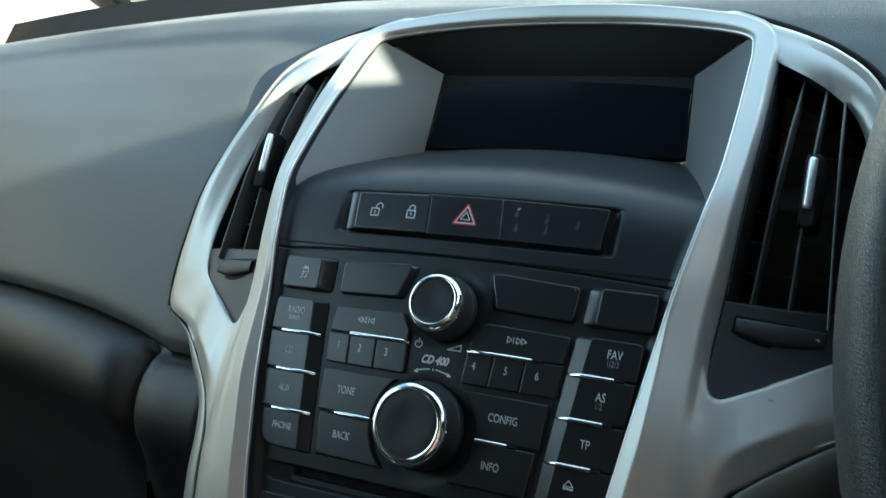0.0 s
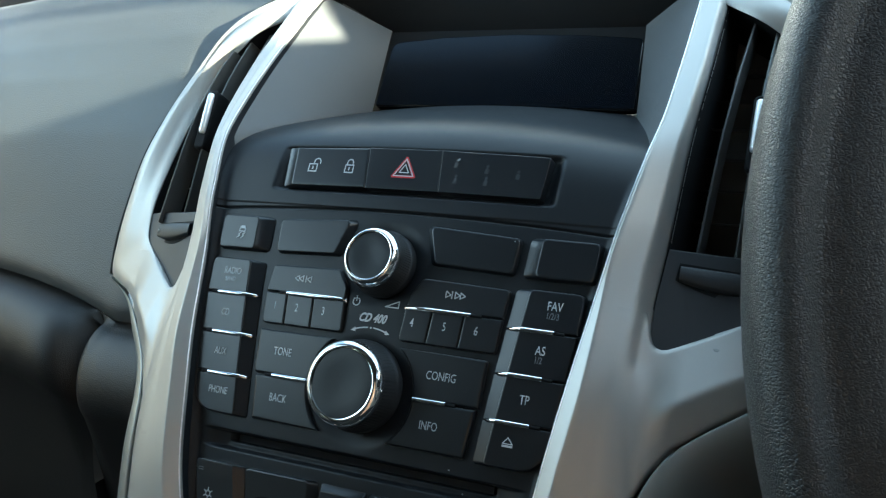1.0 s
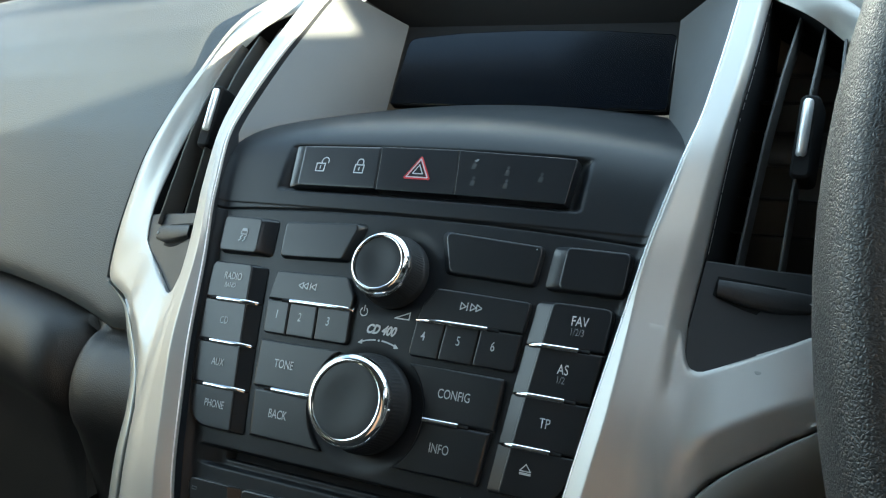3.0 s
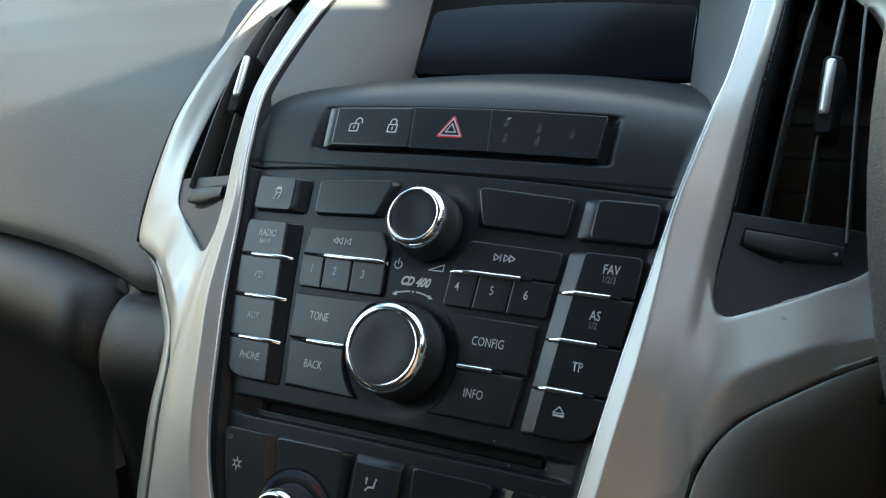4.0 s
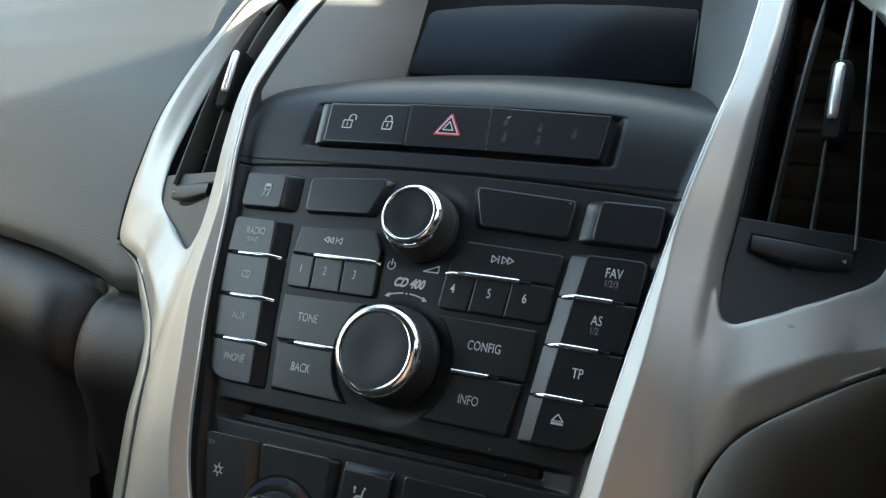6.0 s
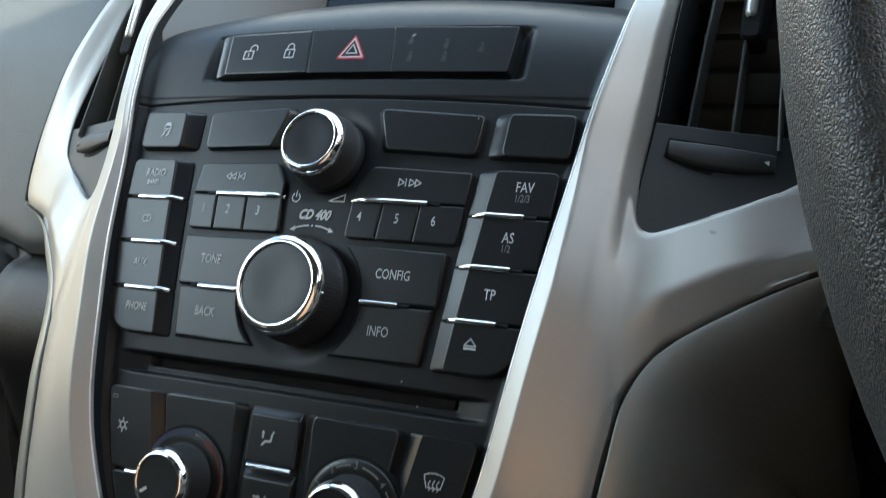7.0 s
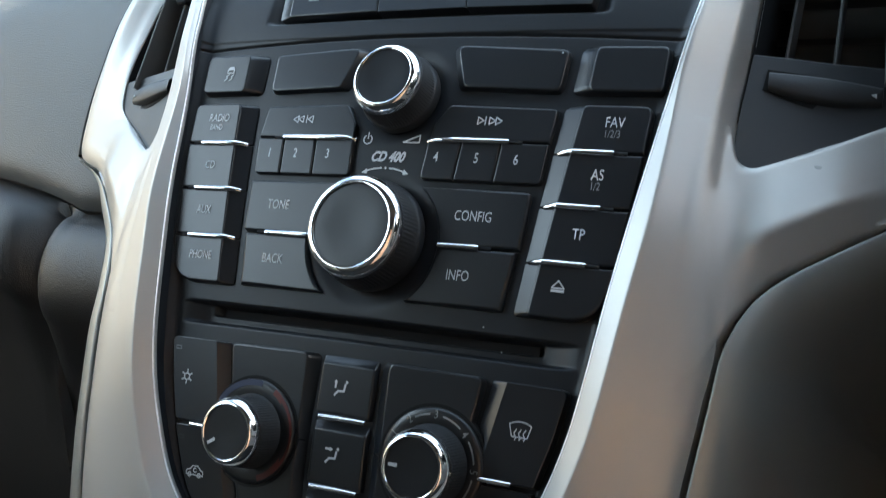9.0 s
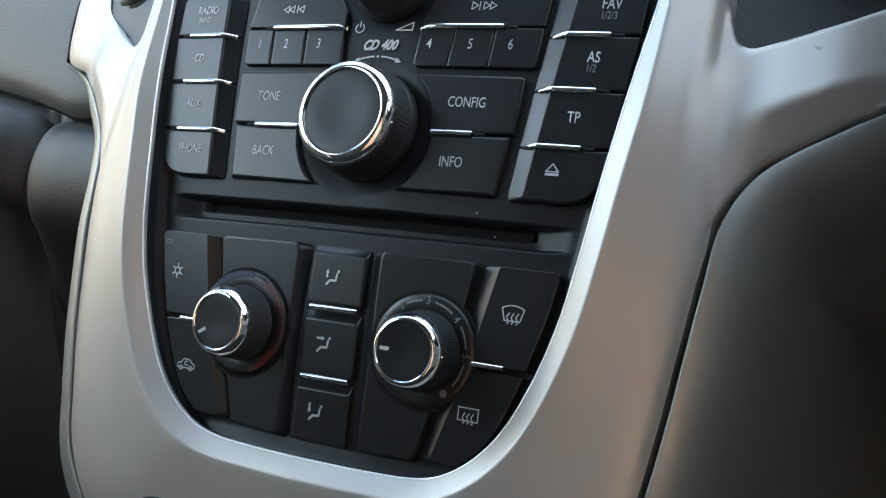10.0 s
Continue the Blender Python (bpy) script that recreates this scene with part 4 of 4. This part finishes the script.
for a, b, first, last in ((-58.2, -46.4, 1, 0), (-46.0, -31.9, 0, 0), (-31.5, -15.2, 0, 1), (15.4, 28.0, 1, 0), (28.3, 42.7, 0, 0), (43.0, 59.8, 0, 1)):
    lean = 1.2 if a < 0 else -0.8
    digits.append(key("key", [(a + lean, -7.5), (b + lean, -7.5), (b, 6.7), (a, 6.7)], M - 0.15, BUTTON, audio, "preset key", [2.0 if first else 0.25, 2.0 if last else 0.25, 0.3, 0.3], soft=0.7))
for s in (-1, 1):
    pts = [(46.0, M + 0.4), (22, M + 0.5), (18.6, M + 0.3), (15.0, M - 1.6)]
    bar("chrome_strip", [(s * u, face_y(u, 6.9) - h, 6.9) for u, h in pts], 0.98, CHROME, audio, "long slim chrome strip")
    slot([(s * u, face_y(u, 6.9) - M + 0.35, 6.9) for u in (50.6, 49.8, 45.5)])
    far = 45.0 if s < 0 else 41.5
    pts = [(far, M + 0.4), (33, M + 0.5), (26.5, M + 0.2)]
    bar("chrome_strip", [(s * u, face_y(u, -30.5) - h, -30.5) for u, h in pts], 0.98, CHROME, audio, "slim chrome strip")
    slot([(s * u, face_y(u, -30.5) - M + 0.35, -30.5) for u in (far + 4.2, far + 3.6, far - 0.5)])


def knob_cut(sign, v0, v1, outer):
    """A key beside the large knob, hollowed by its well."""
    line = []
    for k in range(9):
        v = v0 + (v1 - v0) * k / 8
        line.append((math.sqrt(max(25.8 ** 2 - (v + 30.5) ** 2, 12.0 ** 2)), v))
    pts = [*reversed(line), (float(outer[0]), v0), (float(outer[1]), v1)]
    pts = [pts[-1], *pts[:-1]]
    return mirrored(pts) if sign < 0 else pts


keys4 = []
for sign, names in ((-1, ("tone key", "back key")), (1, ("configuration key", "information key"))):
    keys4.append(key("key", knob_cut(sign, -30.2, -10.4, (55.8, 56.6)), M, BUTTON, audio, names[0], [1.6 if k == 0 else 0.3 for k in range(11)], soft=1.0))
    keys4.append(key("key", knob_cut(sign, -50.6, -30.8, (52.4, 54.6)), M, BUTTON, audio, names[1], [1.6 if k == 10 else 0.3 for k in range(11)], soft=1.2))


def knob(parent, u, v, r, rise, name, label, pointer=None, sides=96):
    body = lathe(name, u, v, [(r + 2.4, -3), (r + 2.4, 0.5), (r + 2.0, 1.2), (r + 1.5, 2.0, 1), (r + 0.8, rise - 4.4, 1), (r + 0.4, rise - 4.0), (r - 0.8, rise - 3.8)], KNOB, parent, label, 320, 80, 0.18)
    k = r / 17.4
    ring = [(r - 0.6, rise - 4.6), (r + 0.6, rise - 4.3), (r + 0.75, rise - 3.4), (r + 0.55, rise - 2.4), (r + 0.05, rise - 1.5), (r - 0.7 * k, rise - 0.75), (r - 1.6 * k, rise - 0.25), (r - 2.4 * k, rise - 0.15), (r - 2.95 * k, rise - 0.45), (r - 3.1 * k, rise - 2.0)]
    lathe("chrome_ring", u, v, [tuple(p) for p in smooth_line(ring, 22)], CHROME, body, "polished chrome ring", sides)
    lathe("cap", u, v, [(r - 2.9 * k, rise - 2.5), (r - 3.0 * k, rise - 0.9), (r - 3.8 * k, rise - 0.85), (r * 0.5, rise - 1.1), (0.4, rise - 1.2)], BUTTON, body, "matt dark cap", sides)
    return body


knob(audio, 0.5, 24.6, 12.5, 13.5, "volume_knob", "small knurled knob with a chrome ring")
knob(audio, 0.3, -29.0, 17.4, 14.5, "selector_knob", "large knurled knob with a chrome ring")

top_h, mid_h = H + 0.34, M + 0.26
for ob, body, u, v, size in ((lk[3], "RADIO", -79.0, 14.2, 3.2), (lk[2], "CD", -77.8, -5.5, 3.2), (lk[1], "AUX", -75.8, -23.6, 3.2), (lk[0], "PHONE", -72.8, -41.2, 3.2),
                             (rk[3], "FAV", 81.4, 14.2, 3.6), (rk[2], "AS", 78.4, -4.0, 3.6), (rk[1], "TP", 75.0, -24.0, 3.6)):
    lettering(body, u, v, size, top_h, LEGEND, ob)
lettering("BAND", -79.4, 10.2, 2.2, top_h, LEGEND, lk[3])
lettering("1/2/3", 81.0, 10.2, 2.6, top_h, DIM, rk[3])
lettering("1/2", 78.0, -7.8, 2.6, top_h, DIM, rk[2])
for ob, body, u in zip(digits, "123456", (-51.6, -39.6, -25.2, 19.6, 34.8, 49.2)):
    lettering(body, u, 0.6, 3.6, M - 0.3 + 0.16, LEGEND, ob)
for ob, body, u, v in zip(keys4, ("TONE", "BACK", "CONFIG", "INFO"), (-41.8, -39.8, 37.6, 35.4), (-19.8, -40.2, -20.0, -40.4)):
    lettering(body, u, v, 3.5, mid_h, LEGEND, ob)
lettering("CD 400", -0.5, 0.6, 3.6, -2.6, LEGEND, audio, "model_print", 0.35, 0.8, 0.0, 0.062)
marks([arc(0, 0, 1.7, 125, 415, 14), [(0, 0.4), (0, 2.6)]], -10.0, 7.2, -2.6, LEGEND, audio, "power_symbol", 0.5)
marks([[(-3.2, -1.2), (3.2, -1.2), (3.2, 1.6), (-3.2, -1.2)]], 8.0, 7.6, -2.6, LEGEND, audio, "volume_symbol", 0.5)
marks([arc(0, -30, 26.2, 111, 94, 8), arc(0, -30, 26.2, 86, 69, 8), arc(0, -3.9, 0.55, 0, 360, 8) + ["fill"], [(-11.2, -6.2), (-8.8, -4.2), (-8.4, -6.6), "fill"], [(11.2, -6.2), (8.8, -4.2), (8.4, -6.6), "fill"]],
      -0.3, -0.2, -2.6, LEGEND, audio, "turn_arrows", 0.6, 0.86)
skip = [[(0, -1.6), (0, 1.6), (-2.6, 0), (0, -1.6)]]
marks([[(x + dx, z) for x, z in skip[0]] for dx in (-1.6, 1.2)] + [[(2.9, -1.7), (2.9, 1.7)], [(6.2, -1.6), (6.2, 1.6), (3.6, 0), (6.2, -1.6)]], -40.0, 14.2, mid_h, LEGEND, prev, "skip_symbol", 0.4, 0.85)
marks([[(-x + dx, z) for x, z in skip[0]] for dx in (1.6, -1.2)] + [[(-2.9, -1.7), (-2.9, 1.7)], [(-6.2, -1.6), (-6.2, 1.6), (-3.6, 0), (-6.2, -1.6)]], 38.4, 14.4, mid_h, LEGEND, nxt, "skip_symbol", 0.4, 0.85)
marks([[(-2.4, -0.4), (2.4, -0.4), (0, 2.4), (-2.4, -0.4)], [(-2.4, -1.7), (2.4, -1.7)], [(-2.4, -1.2), (2.4, -1.2)]], 70.8, -41.2, top_h, LEGEND, rk[0], "eject_symbol", 0.4, 0.86)
marks([[(-1.6, 0.6), (1.6, 0.6), (1.6, 2.0), (1.0, 3.2), (-1.0, 3.2), (-1.6, 2.0), (-1.6, 0.6)], [(-1.6, 2.0), (1.6, 2.0), (1.2, 3.0), (-1.2, 3.0), "fill"],
       [(-2.2, -2.6), (-1.0, -1.6), (-1.6, -0.8), (-0.4, 0.0)], [(0.2, -2.6), (1.4, -1.6), (0.8, -0.8), (2.0, 0.0)]], -79.6, 33.2, top_h, LEGEND, esp, "skid_symbol", 0.45)
marks([[(-1.4, 0), (1.4, 0)]], -39.4, -4.4, M - 0.3 + 0.16, DIM, digits[1], "tick", 0.4)

# ---- climate unit ----
climate = thing("climate_control", "charcoal heater controls with two chrome ringed dials", "climate control")


def side_u(v):
    """Outer edge, plateau edge and foot of the climate unit's outer keys at v."""
    return (float(np.interp(v, [-136, -129, -120, -104, -88, -72], [52, 60.0, 65.2, 71.2, 75.8, 79.0])), float(np.interp(v, [-136, -104, -72], [42.0, 51.6, 58.2])), float(np.interp(v, [-136, -104, -72], [38.0, 46.8, 52.6])))


def side_key(sign, v0, v1, label, low):
    foot, plate = [], []
    n = 8
    for k in range(n + 1):
        v = v0 + (v1 - v0) * k / n
        foot.append((side_u(v)[0], v))
        plate.append((side_u(v)[0] - 0.6, v0 + 0.3 + (v1 - v0 - 0.6) * k / n))
    for k in range(n, -1, -1):
        v = v0 + (v1 - v0) * k / n
        foot.append((side_u(v)[2], v))
        plate.append((side_u(v)[1] - (1.2 if sign < 0 else 0.0), v0 + 0.3 + (v1 - v0 - 0.6) * k / n))
    radius = [0.0] * (2 * n + 2)
    radius[0], radius[n], radius[n + 1], radius[-1] = (4.0 if low else 0.8), (0.8 if low else 3.0), 0.8, 1.5
    if sign < 0:
        foot, plate, radius = mirrored(foot), mirrored(plate), radius[::-1]
    f, t = rounded(foot, [max(r, 0.05) for r in radius], 3), rounded(plate, [max(r, 0.05) for r in radius], 3)
    rings = [on_face(f, -8), on_face(f, -2.8), on_plane(t, H - 0.15, middle(plate)), on_plane(shrunk(t, 0.3), H, middle(plate))]
    return Shape().ring_stack(rings, cap_first=False).make("key", BUTTON, climate, label, 40)


ac = side_key(-1, -102.4, -72.2, "cooling key", False)
rec = side_key(-1, -135.4, -103.6, "recirculation key with a rounded corner", True)
dfr = side_key(1, -103.4, -72.2, "windscreen defrost key", False)
rear = side_key(1, -135.4, -104.8, "rear window heater key with a rounded corner", True)
for s in (-1, 1):
    bar("chrome_strip", [(s * u, face_y(u, -103.4) - H - 0.3, -103.4) for u in (52.0, 57.0, 63.5)], 0.8, CHROME, climate, "short chrome strip")
    foot = [(13.0, -137.6), (36.6, -136.6), (45.4, -104.0), (50.8, -71.8), (12.6, -71.4)]
    plate = [(16.0, -137.2), (36.0, -136.2), (44.8, -104.0), (50.2, -72.2), (16.0, -71.8)]
    button("blank_panel", mirrored(foot) if s < 0 else foot, mirrored(plate) if s < 0 else plate, -2.6, H - 0.8, BUTTON, climate, "blank panel behind a dial")
    marks([[(13.0, -101.6), (34, -101.8)]], 0, 0, H - 0.6, BLACK, climate, "panel_joint", 0.5) if s > 0 else marks([[(-34, -101.8), (-13.0, -101.6)]], 0, 0, H - 0.6, BLACK, climate, "panel_joint", 0.5)
modes = []
for v0, v1 in ((-137.4, -117.0), (-115.2, -93.8), (-91.8, -71.6)):
    foot = [(-10.9, v0), (10.9, v0), (11.0, v1), (-11.0, v1)]
    plate = [(-10.6, v0 + 0.3), (10.6, v0 + 0.3), (10.5, v1 - 2.6), (-10.5, v1 - 2.6)]
    modes.append(button("key", foot, plate, -2.6, -0.9, BUTTON, climate, "air direction key", 1.0))
for v in (-92.6, -115.9):
    bar("chrome_strip", [(u, face_y(u, v) + 0.9, v) for u in (-9.3, 0.0, 9.3)], 0.8, CHROME, climate, "short chrome strip")

for u, name, lab in ((-35.5, "temperature_dial", "temperature dial with a red and blue scale ring"), (35.8, "fan_dial", "fan dial with a numbered scale ring")):
    lathe("dial_gap", u, -101.8, [(19.6, -4), (19.6, -0.3), (18.0, -0.3), (17.0, -0.6)], BLACK, climate, "dark gap round the dial", 72)
    dial = lathe(name + "_base", u, -101.8, [(18.4, -4), (18.4, 0.2), (18.1, 0.7), (17.4, 1.1), (16.6, 1.3), (13.4, 1.3), (13.0, 1.2)], DIAL, climate, lab, 72)
    knob(climate, u, -101.8, 11.2, 15.0, name, "knurled dial with a chrome ring", sides=72)
    if u < 0:
        for a0, a1, mat, nm in ((150, 80, BLUETINT, "blue_scale"), (60, -70, REDTINT, "red_scale")):
            s = Shape()
            line = arc(u, -101.8, 15.6, a0, a1, 24), arc(u, -101.8, 17.7, a0, a1, 24)
            s.ring_stack([[(x, face_y(u, -101.8) - 1.6 - 0.18 * (z + 101.8), z) for x, z in q] for q in line], False, False, closed=False).make(nm, mat, dial)
        a = radians(212)
    else:
        for q, ch in ((150, "1"), (124, "2"), (88, "3"), (44, "4"), (0, "5")):
            pu, pv = u + 15.6 * math.cos(radians(q)), -101.8 + 15.6 * math.sin(radians(q))
            lettering(ch, pu, pv, 2.6, face_y(pu, pv) - face_y(u, -101.8) + 1.7 + 0.18 * (pv + 101.8), DIM, dial, "numeral", 0, 0.85, q - 90)
        for a0, a1 in ((117, 96), (79, 53), (35, 8), (-9, -38)):
            s = Shape()
            line = arc(u, -101.8, 15.3, a0, a1, 8), arc(u, -101.8, 15.9, a0, a1, 8)
            s.ring_stack([[(x, face_y(u, -101.8) - 1.6 - 0.18 * (z + 101.8), z) for x, z in q] for q in line], False, False, closed=False).make("scale_mark", DIM, dial)
        s = Shape()
        s.ring_stack([[(x, face_y(u, -101.8) - 1.6 - 0.18 * (z + 101.8), z) for x, z in arc(u + 15.6 * math.cos(radians(-52)), -101.8 + 15.6 * math.sin(radians(-52)), 1.3, 0, 330, 8)]], True, False).make("defrost_mark", DIM, dial)
        a = radians(180)
    d, nrm = Vector((math.cos(a), math.sin(a))), Vector((-math.sin(a), math.cos(a))) * 0.55
    foot, out = Vector((u, face_y(u, -101.8), -101.8)), face_normal(u, -101.8)
    p, q = d * 8.6, d * 5.2
    Shape().ring_stack([[tuple(foot + out * 14.3 + Vector((e.x, -0.18 * e.y, e.y))) for e in (p + nrm, q + nrm, q - nrm, p - nrm)]], True, False).make("dial_pointer", LEGEND, dial, "white pointer line")

marks([arc(0, 0, 1.5, 0, 360, 12)] + [[(2.0 * math.cos(q), 2.0 * math.sin(q)), (3.1 * math.cos(q), 3.1 * math.sin(q))] for q in (radians(30 + 60 * k) for k in range(6))], -68.4, -86.8, H + 0.3, LEGEND, ac, "snow_symbol", 0.55, 0.82)
marks([[(-1.2, -0.5), (1.2, -0.5), (1.2, 0.6), (-1.2, 0.6), (-1.2, -0.5)]], -74.6, -76.6, H + 0.3, DIM, ac, "lamp_window", 0.3)
marks([[(-1.2, -0.5), (1.2, -0.5), (1.2, 0.6), (-1.2, 0.6), (-1.2, -0.5)]], -66.8, -108.4, H + 0.3, GHOST, rec, "lamp_window", 0.3)
car = [(-4.2, -1.2), (-4.0, 0.4), (-2.4, 0.8), (-1.2, 2.2), (1.6, 2.2), (3.0, 0.9), (4.2, 0.4), (4.3, -1.2), (-4.2, -1.2)]
marks([car, arc(-2.4, -1.2, 0.8, 0, 360, 10), arc(2.4, -1.2, 0.8, 0, 360, 10), arc(0.2, 0.6, 0.8, 60, 330, 8)], -58.4, -119.8, H + 0.3, LEGEND, rec, "car_symbol", 0.42, 0.92)
wave = [[(x + 0.4 * math.sin(k * 1.3), -2.6 + k * 0.62) for k in range(7)] for x in (-1.7, 0.0, 1.7)]
marks([[(-2.9, -1.6), (-4.1, 2.6)] + arc(0, -4.2, 8.0, 121, 59, 8) + [(2.9, -1.6), (-2.9, -1.6)]] + wave, 64.6, -87.4, H + 0.3, LEGEND, dfr, "windscreen_symbol", 0.38, 0.88)
marks([[(-3.9, -1.6), (-3.9, 3.0), (3.9, 3.0), (3.9, -1.6), (-3.9, -1.6)]] + wave, 54.0, -119.6, H + 0.3, LEGEND, rear, "rear_window_symbol", 0.38, 0.86)
seat = [[(1.4, 1.9), (1.0, -0.6), (-1.6, -0.8), (-3.0, -2.4)], arc(1.9, 2.9, 0.6, 0, 360, 8) + ["fill"]]
up = [[(-3.0, 0.6), (-3.0, 2.6)], [(-3.9, 2.2), (-3.0, 3.6), (-2.1, 2.2), "fill"]]
level = [[(-3.6, 2.6), (-1.4, 2.6)], [(-1.6, 1.7), (-0.2, 2.6), (-1.6, 3.5), "fill"]]
down = [[(-3.4, 3.4), (-3.4, 1.2)], [(-4.3, 1.4), (-3.4, 0.0), (-2.5, 1.4), "fill"]]
for ob, arrows, v in ((modes[2], up, -82.8), (modes[1], level, -105.2), (modes[0], down, -127.8)):
    marks(seat + arrows, -1.2, v, -0.9 + 0.4, LEGEND, ob, "seat_symbol", 0.75, 0.88)

for u, v, h in ((59.4, 39.9, -0.1), (46.5, -55.8, -2.75), (55.5, -63.8, 1.3)):
    marks([arc(0, 0, 0.32, 0, 360, 7) + ["fill"]], u, v, h, LEGEND, fascia, "dust_speck", 0.3)

# ---- steering wheel ----
WHEEL = Matrix.Translation((0.362, -0.112, 0.858)) @ pose(0, 0, 0, -24, 0, 0)
RIM = Matrix.Translation((0.3654, -0.0890, 0.8691)) @ pose(0, 0, 0, -24.3, 0, 16.6)
wheel = thing("steering_wheel", "black grained leather steering wheel with a silver spoke", "steering wheel", RIM)
SECTION = smooth_line([(16, 0), (15.8, -9), (14, -14.5), (10.5, -17), (7, -16.4), (4.6, -14.0), (2.6, -14.2), (-3, -15.2), (-9, -14.6), (-13.5, -11), (-15.2, -5), (-15, 6), (-10, 14.5), (0, 17), (10, 15), (15, 8)], 49, True)[:-1]
rings = []
for i in range(120):
    q = 2 * math.pi * i / 120
    thick = 1.0 + 0.02 * math.cos(2 * q)
    rings.append([((181.0 + a * thick) * math.cos(q), b, (181.0 + a * thick) * math.sin(q)) for a, b in SECTION])
rings.append(rings[0])
Shape().ring_stack(rings, False, False).make("rim", LEATHER, wheel, "black grained leather rim", 60)
hub = rounded([(-70, -62), (70, -62), (78, 20), (50, 62), (-50, 62), (-78, 20)], 22, 6)
Shape().ring_stack([[(x, 42, z) for x, z in hub], [(x, 10, z) for x, z in hub], [(x, -2, z) for x, z in shrunk(hub, 10)], [(x, -6, z) for x, z in shrunk(hub, 24)]]).make("hub", LEATHER, wheel, "black padded hub", 60)
TRIMPANEL = surface("dark_brown_spoke_panel", (0.022, 0.019, 0.018), 0.45, grain=1500, bump=0.15)
for s in (-1, 1):
    grip = rounded([(-180, -24), (-166, -24), (-155, -19), (-137, -3), (-118, 3), (-70, 5), (-70, 42), (-112, 40), (-134, 43), (-147, 50), (-160, 60), (-180, 66)], [3, 3, 4, 8, 10, 4, 6, 14, 14, 12, 3, 3], 5)
    panel = rounded([(-157, -22), (-142, -12), (-122, 0), (-70, 2), (-70, -24), (-139, -21.2)][::-1], [1, 4, 2, 8, 4, 2], 5)
    insert = rounded([(-173, -22), (-170, -29), (-155, -38.5), (-70, -57), (-70, -22.0), (-149, -19.2), (-168, -18.8)], [2, 5, 8, 6, 6, 3, 2], 6)
    if s > 0:
        grip, panel, insert = mirrored(grip), mirrored(panel), mirrored(insert)
    grip, panel, insert = ccw(grip), ccw(panel), ccw(insert)
    Shape().ring_stack([[(x, 14, z) for x, z in grip], [(x, -3, z) for x, z in grip], [(x, -7.5, z) for x, z in shrunk(grip, 0.8)], [(x, -10.6, z) for x, z in shrunk(grip, 2.2)], [(x, -12.4, z) for x, z in shrunk(grip, 4.4)]]).make("spoke", LEATHER, wheel, "black leather spoke", 60)
    Shape().ring_stack([[(x, 14, z) for x, z in panel], [(x, -17.2, z) for x, z in panel], [(x, -18.2, z) for x, z in shrunk(ccw(panel), 0.8)]]).make("spoke_panel", TRIMPANEL, wheel, "dark brown spoke panel", 60)
    # insert in a paler satin than the frame's silver, painting sunlight onto it
    Shape().ring_stack([[(x, 12, z) for x, z in insert], [(x, -17.5, z) for x, z in insert], [(x, -20, z) for x, z in shrunk(ccw(insert), 1.2)], [(x, -20.6, z) for x, z in shrunk(ccw(insert), 3)]]).make("spoke_insert", SATIN, wheel, "satin silver spoke insert, paler to stand in for sun on it", 60)

# ---- steering column with its stalk ----
column = thing("steering_column", "dark grey steering column with an indicator stalk", "steering column", Matrix.Translation((0.010, 0.0, 0.005)) @ WHEEL)


def turned(name, line, material, parent, label, sides=32, ridges=0):
    """A body turned about the level line at (y 60, z 68) behind the wheel; line of (x, radius)."""
    rings = []
    for x, r in line:
        rings.append([(x - 6, 60 + (r + (0.35 if ridges and k % 2 else 0)) * math.cos(2 * math.pi * k / sides), 68 + (r + (0.35 if ridges and k % 2 else 0)) * math.sin(2 * math.pi * k / sides)) for k in range(sides)])
    return Shape().ring_stack(rings).make(name, material, parent, label, 35)


sleeve = rounded([(-62, 30), (62, 30), (66, 100), (-66, 100)], 18, 6)
Shape().ring_stack([[(x, 64, z) for x, z in sleeve], [(x, 150, z) for x, z in sleeve]]).make("column_shroud", LOWER, column, "dark grained column shroud", 60)
stalk = turned("stalk", [(-60, 6), (-100, 6.5), (-118, 8), (-128, 9.5), (-141, 10.5)], BUTTON, column, "dark grey indicator stalk")
turned("stalk_ring", [(-141, 10.6), (-143, 11.2), (-151, 11.2), (-152.5, 10.4)], KNOB, stalk, "knurled ring", 64, 1)
turned("stalk_knob", [(-152.5, 10.0), (-156, 10.0), (-159, 9.0), (-160.5, 6.5), (-161, 3)], BUTTON, stalk, "dark knob end")
Shape().ring_stack([[(-164.4, 50.3, 64.2), (-160.4, 49.6, 62.4), (-160.4, 49.6, 67.0)]], True, False).make("stalk_mark", LEGEND, stalk, "small white arrow mark")

# ---- instrument binnacle behind the wheel ----
cluster = thing("instrument_cluster", "black instrument hood with a chrome bezel behind the wheel", "instrument cluster", Matrix.Translation((0.0, 0.0, 0.02)) @ WHEEL)
hood = rounded([(-186, 30), (186, 30), (186, 138), (140, 168), (-140, 168), (-186, 138)], 24, 6)
Shape().ring_stack([[(x, 210, z) for x, z in hood], [(x, 120, z) for x, z in hood], [(x, 120, z) for x, z in shrunk(ccw(hood), 5)], [(x, 190, z) for x, z in shrunk(ccw(hood), 9)]]).make("hood", BLACK, cluster, "black instrument hood", 50)
for x in (-110, 110):
    rings = []
    for k in range(49):
        q = 2 * math.pi * k / 48
        rings.append([(x + r * math.cos(q), y, 106 + r * math.sin(q)) for r, y in ((44, 176), (47, 170), (50, 176), (47, 184))])
    Shape().ring_stack(rings, False, False).make("dial_bezel", CHROME, cluster, "chrome dial bezel", 60)
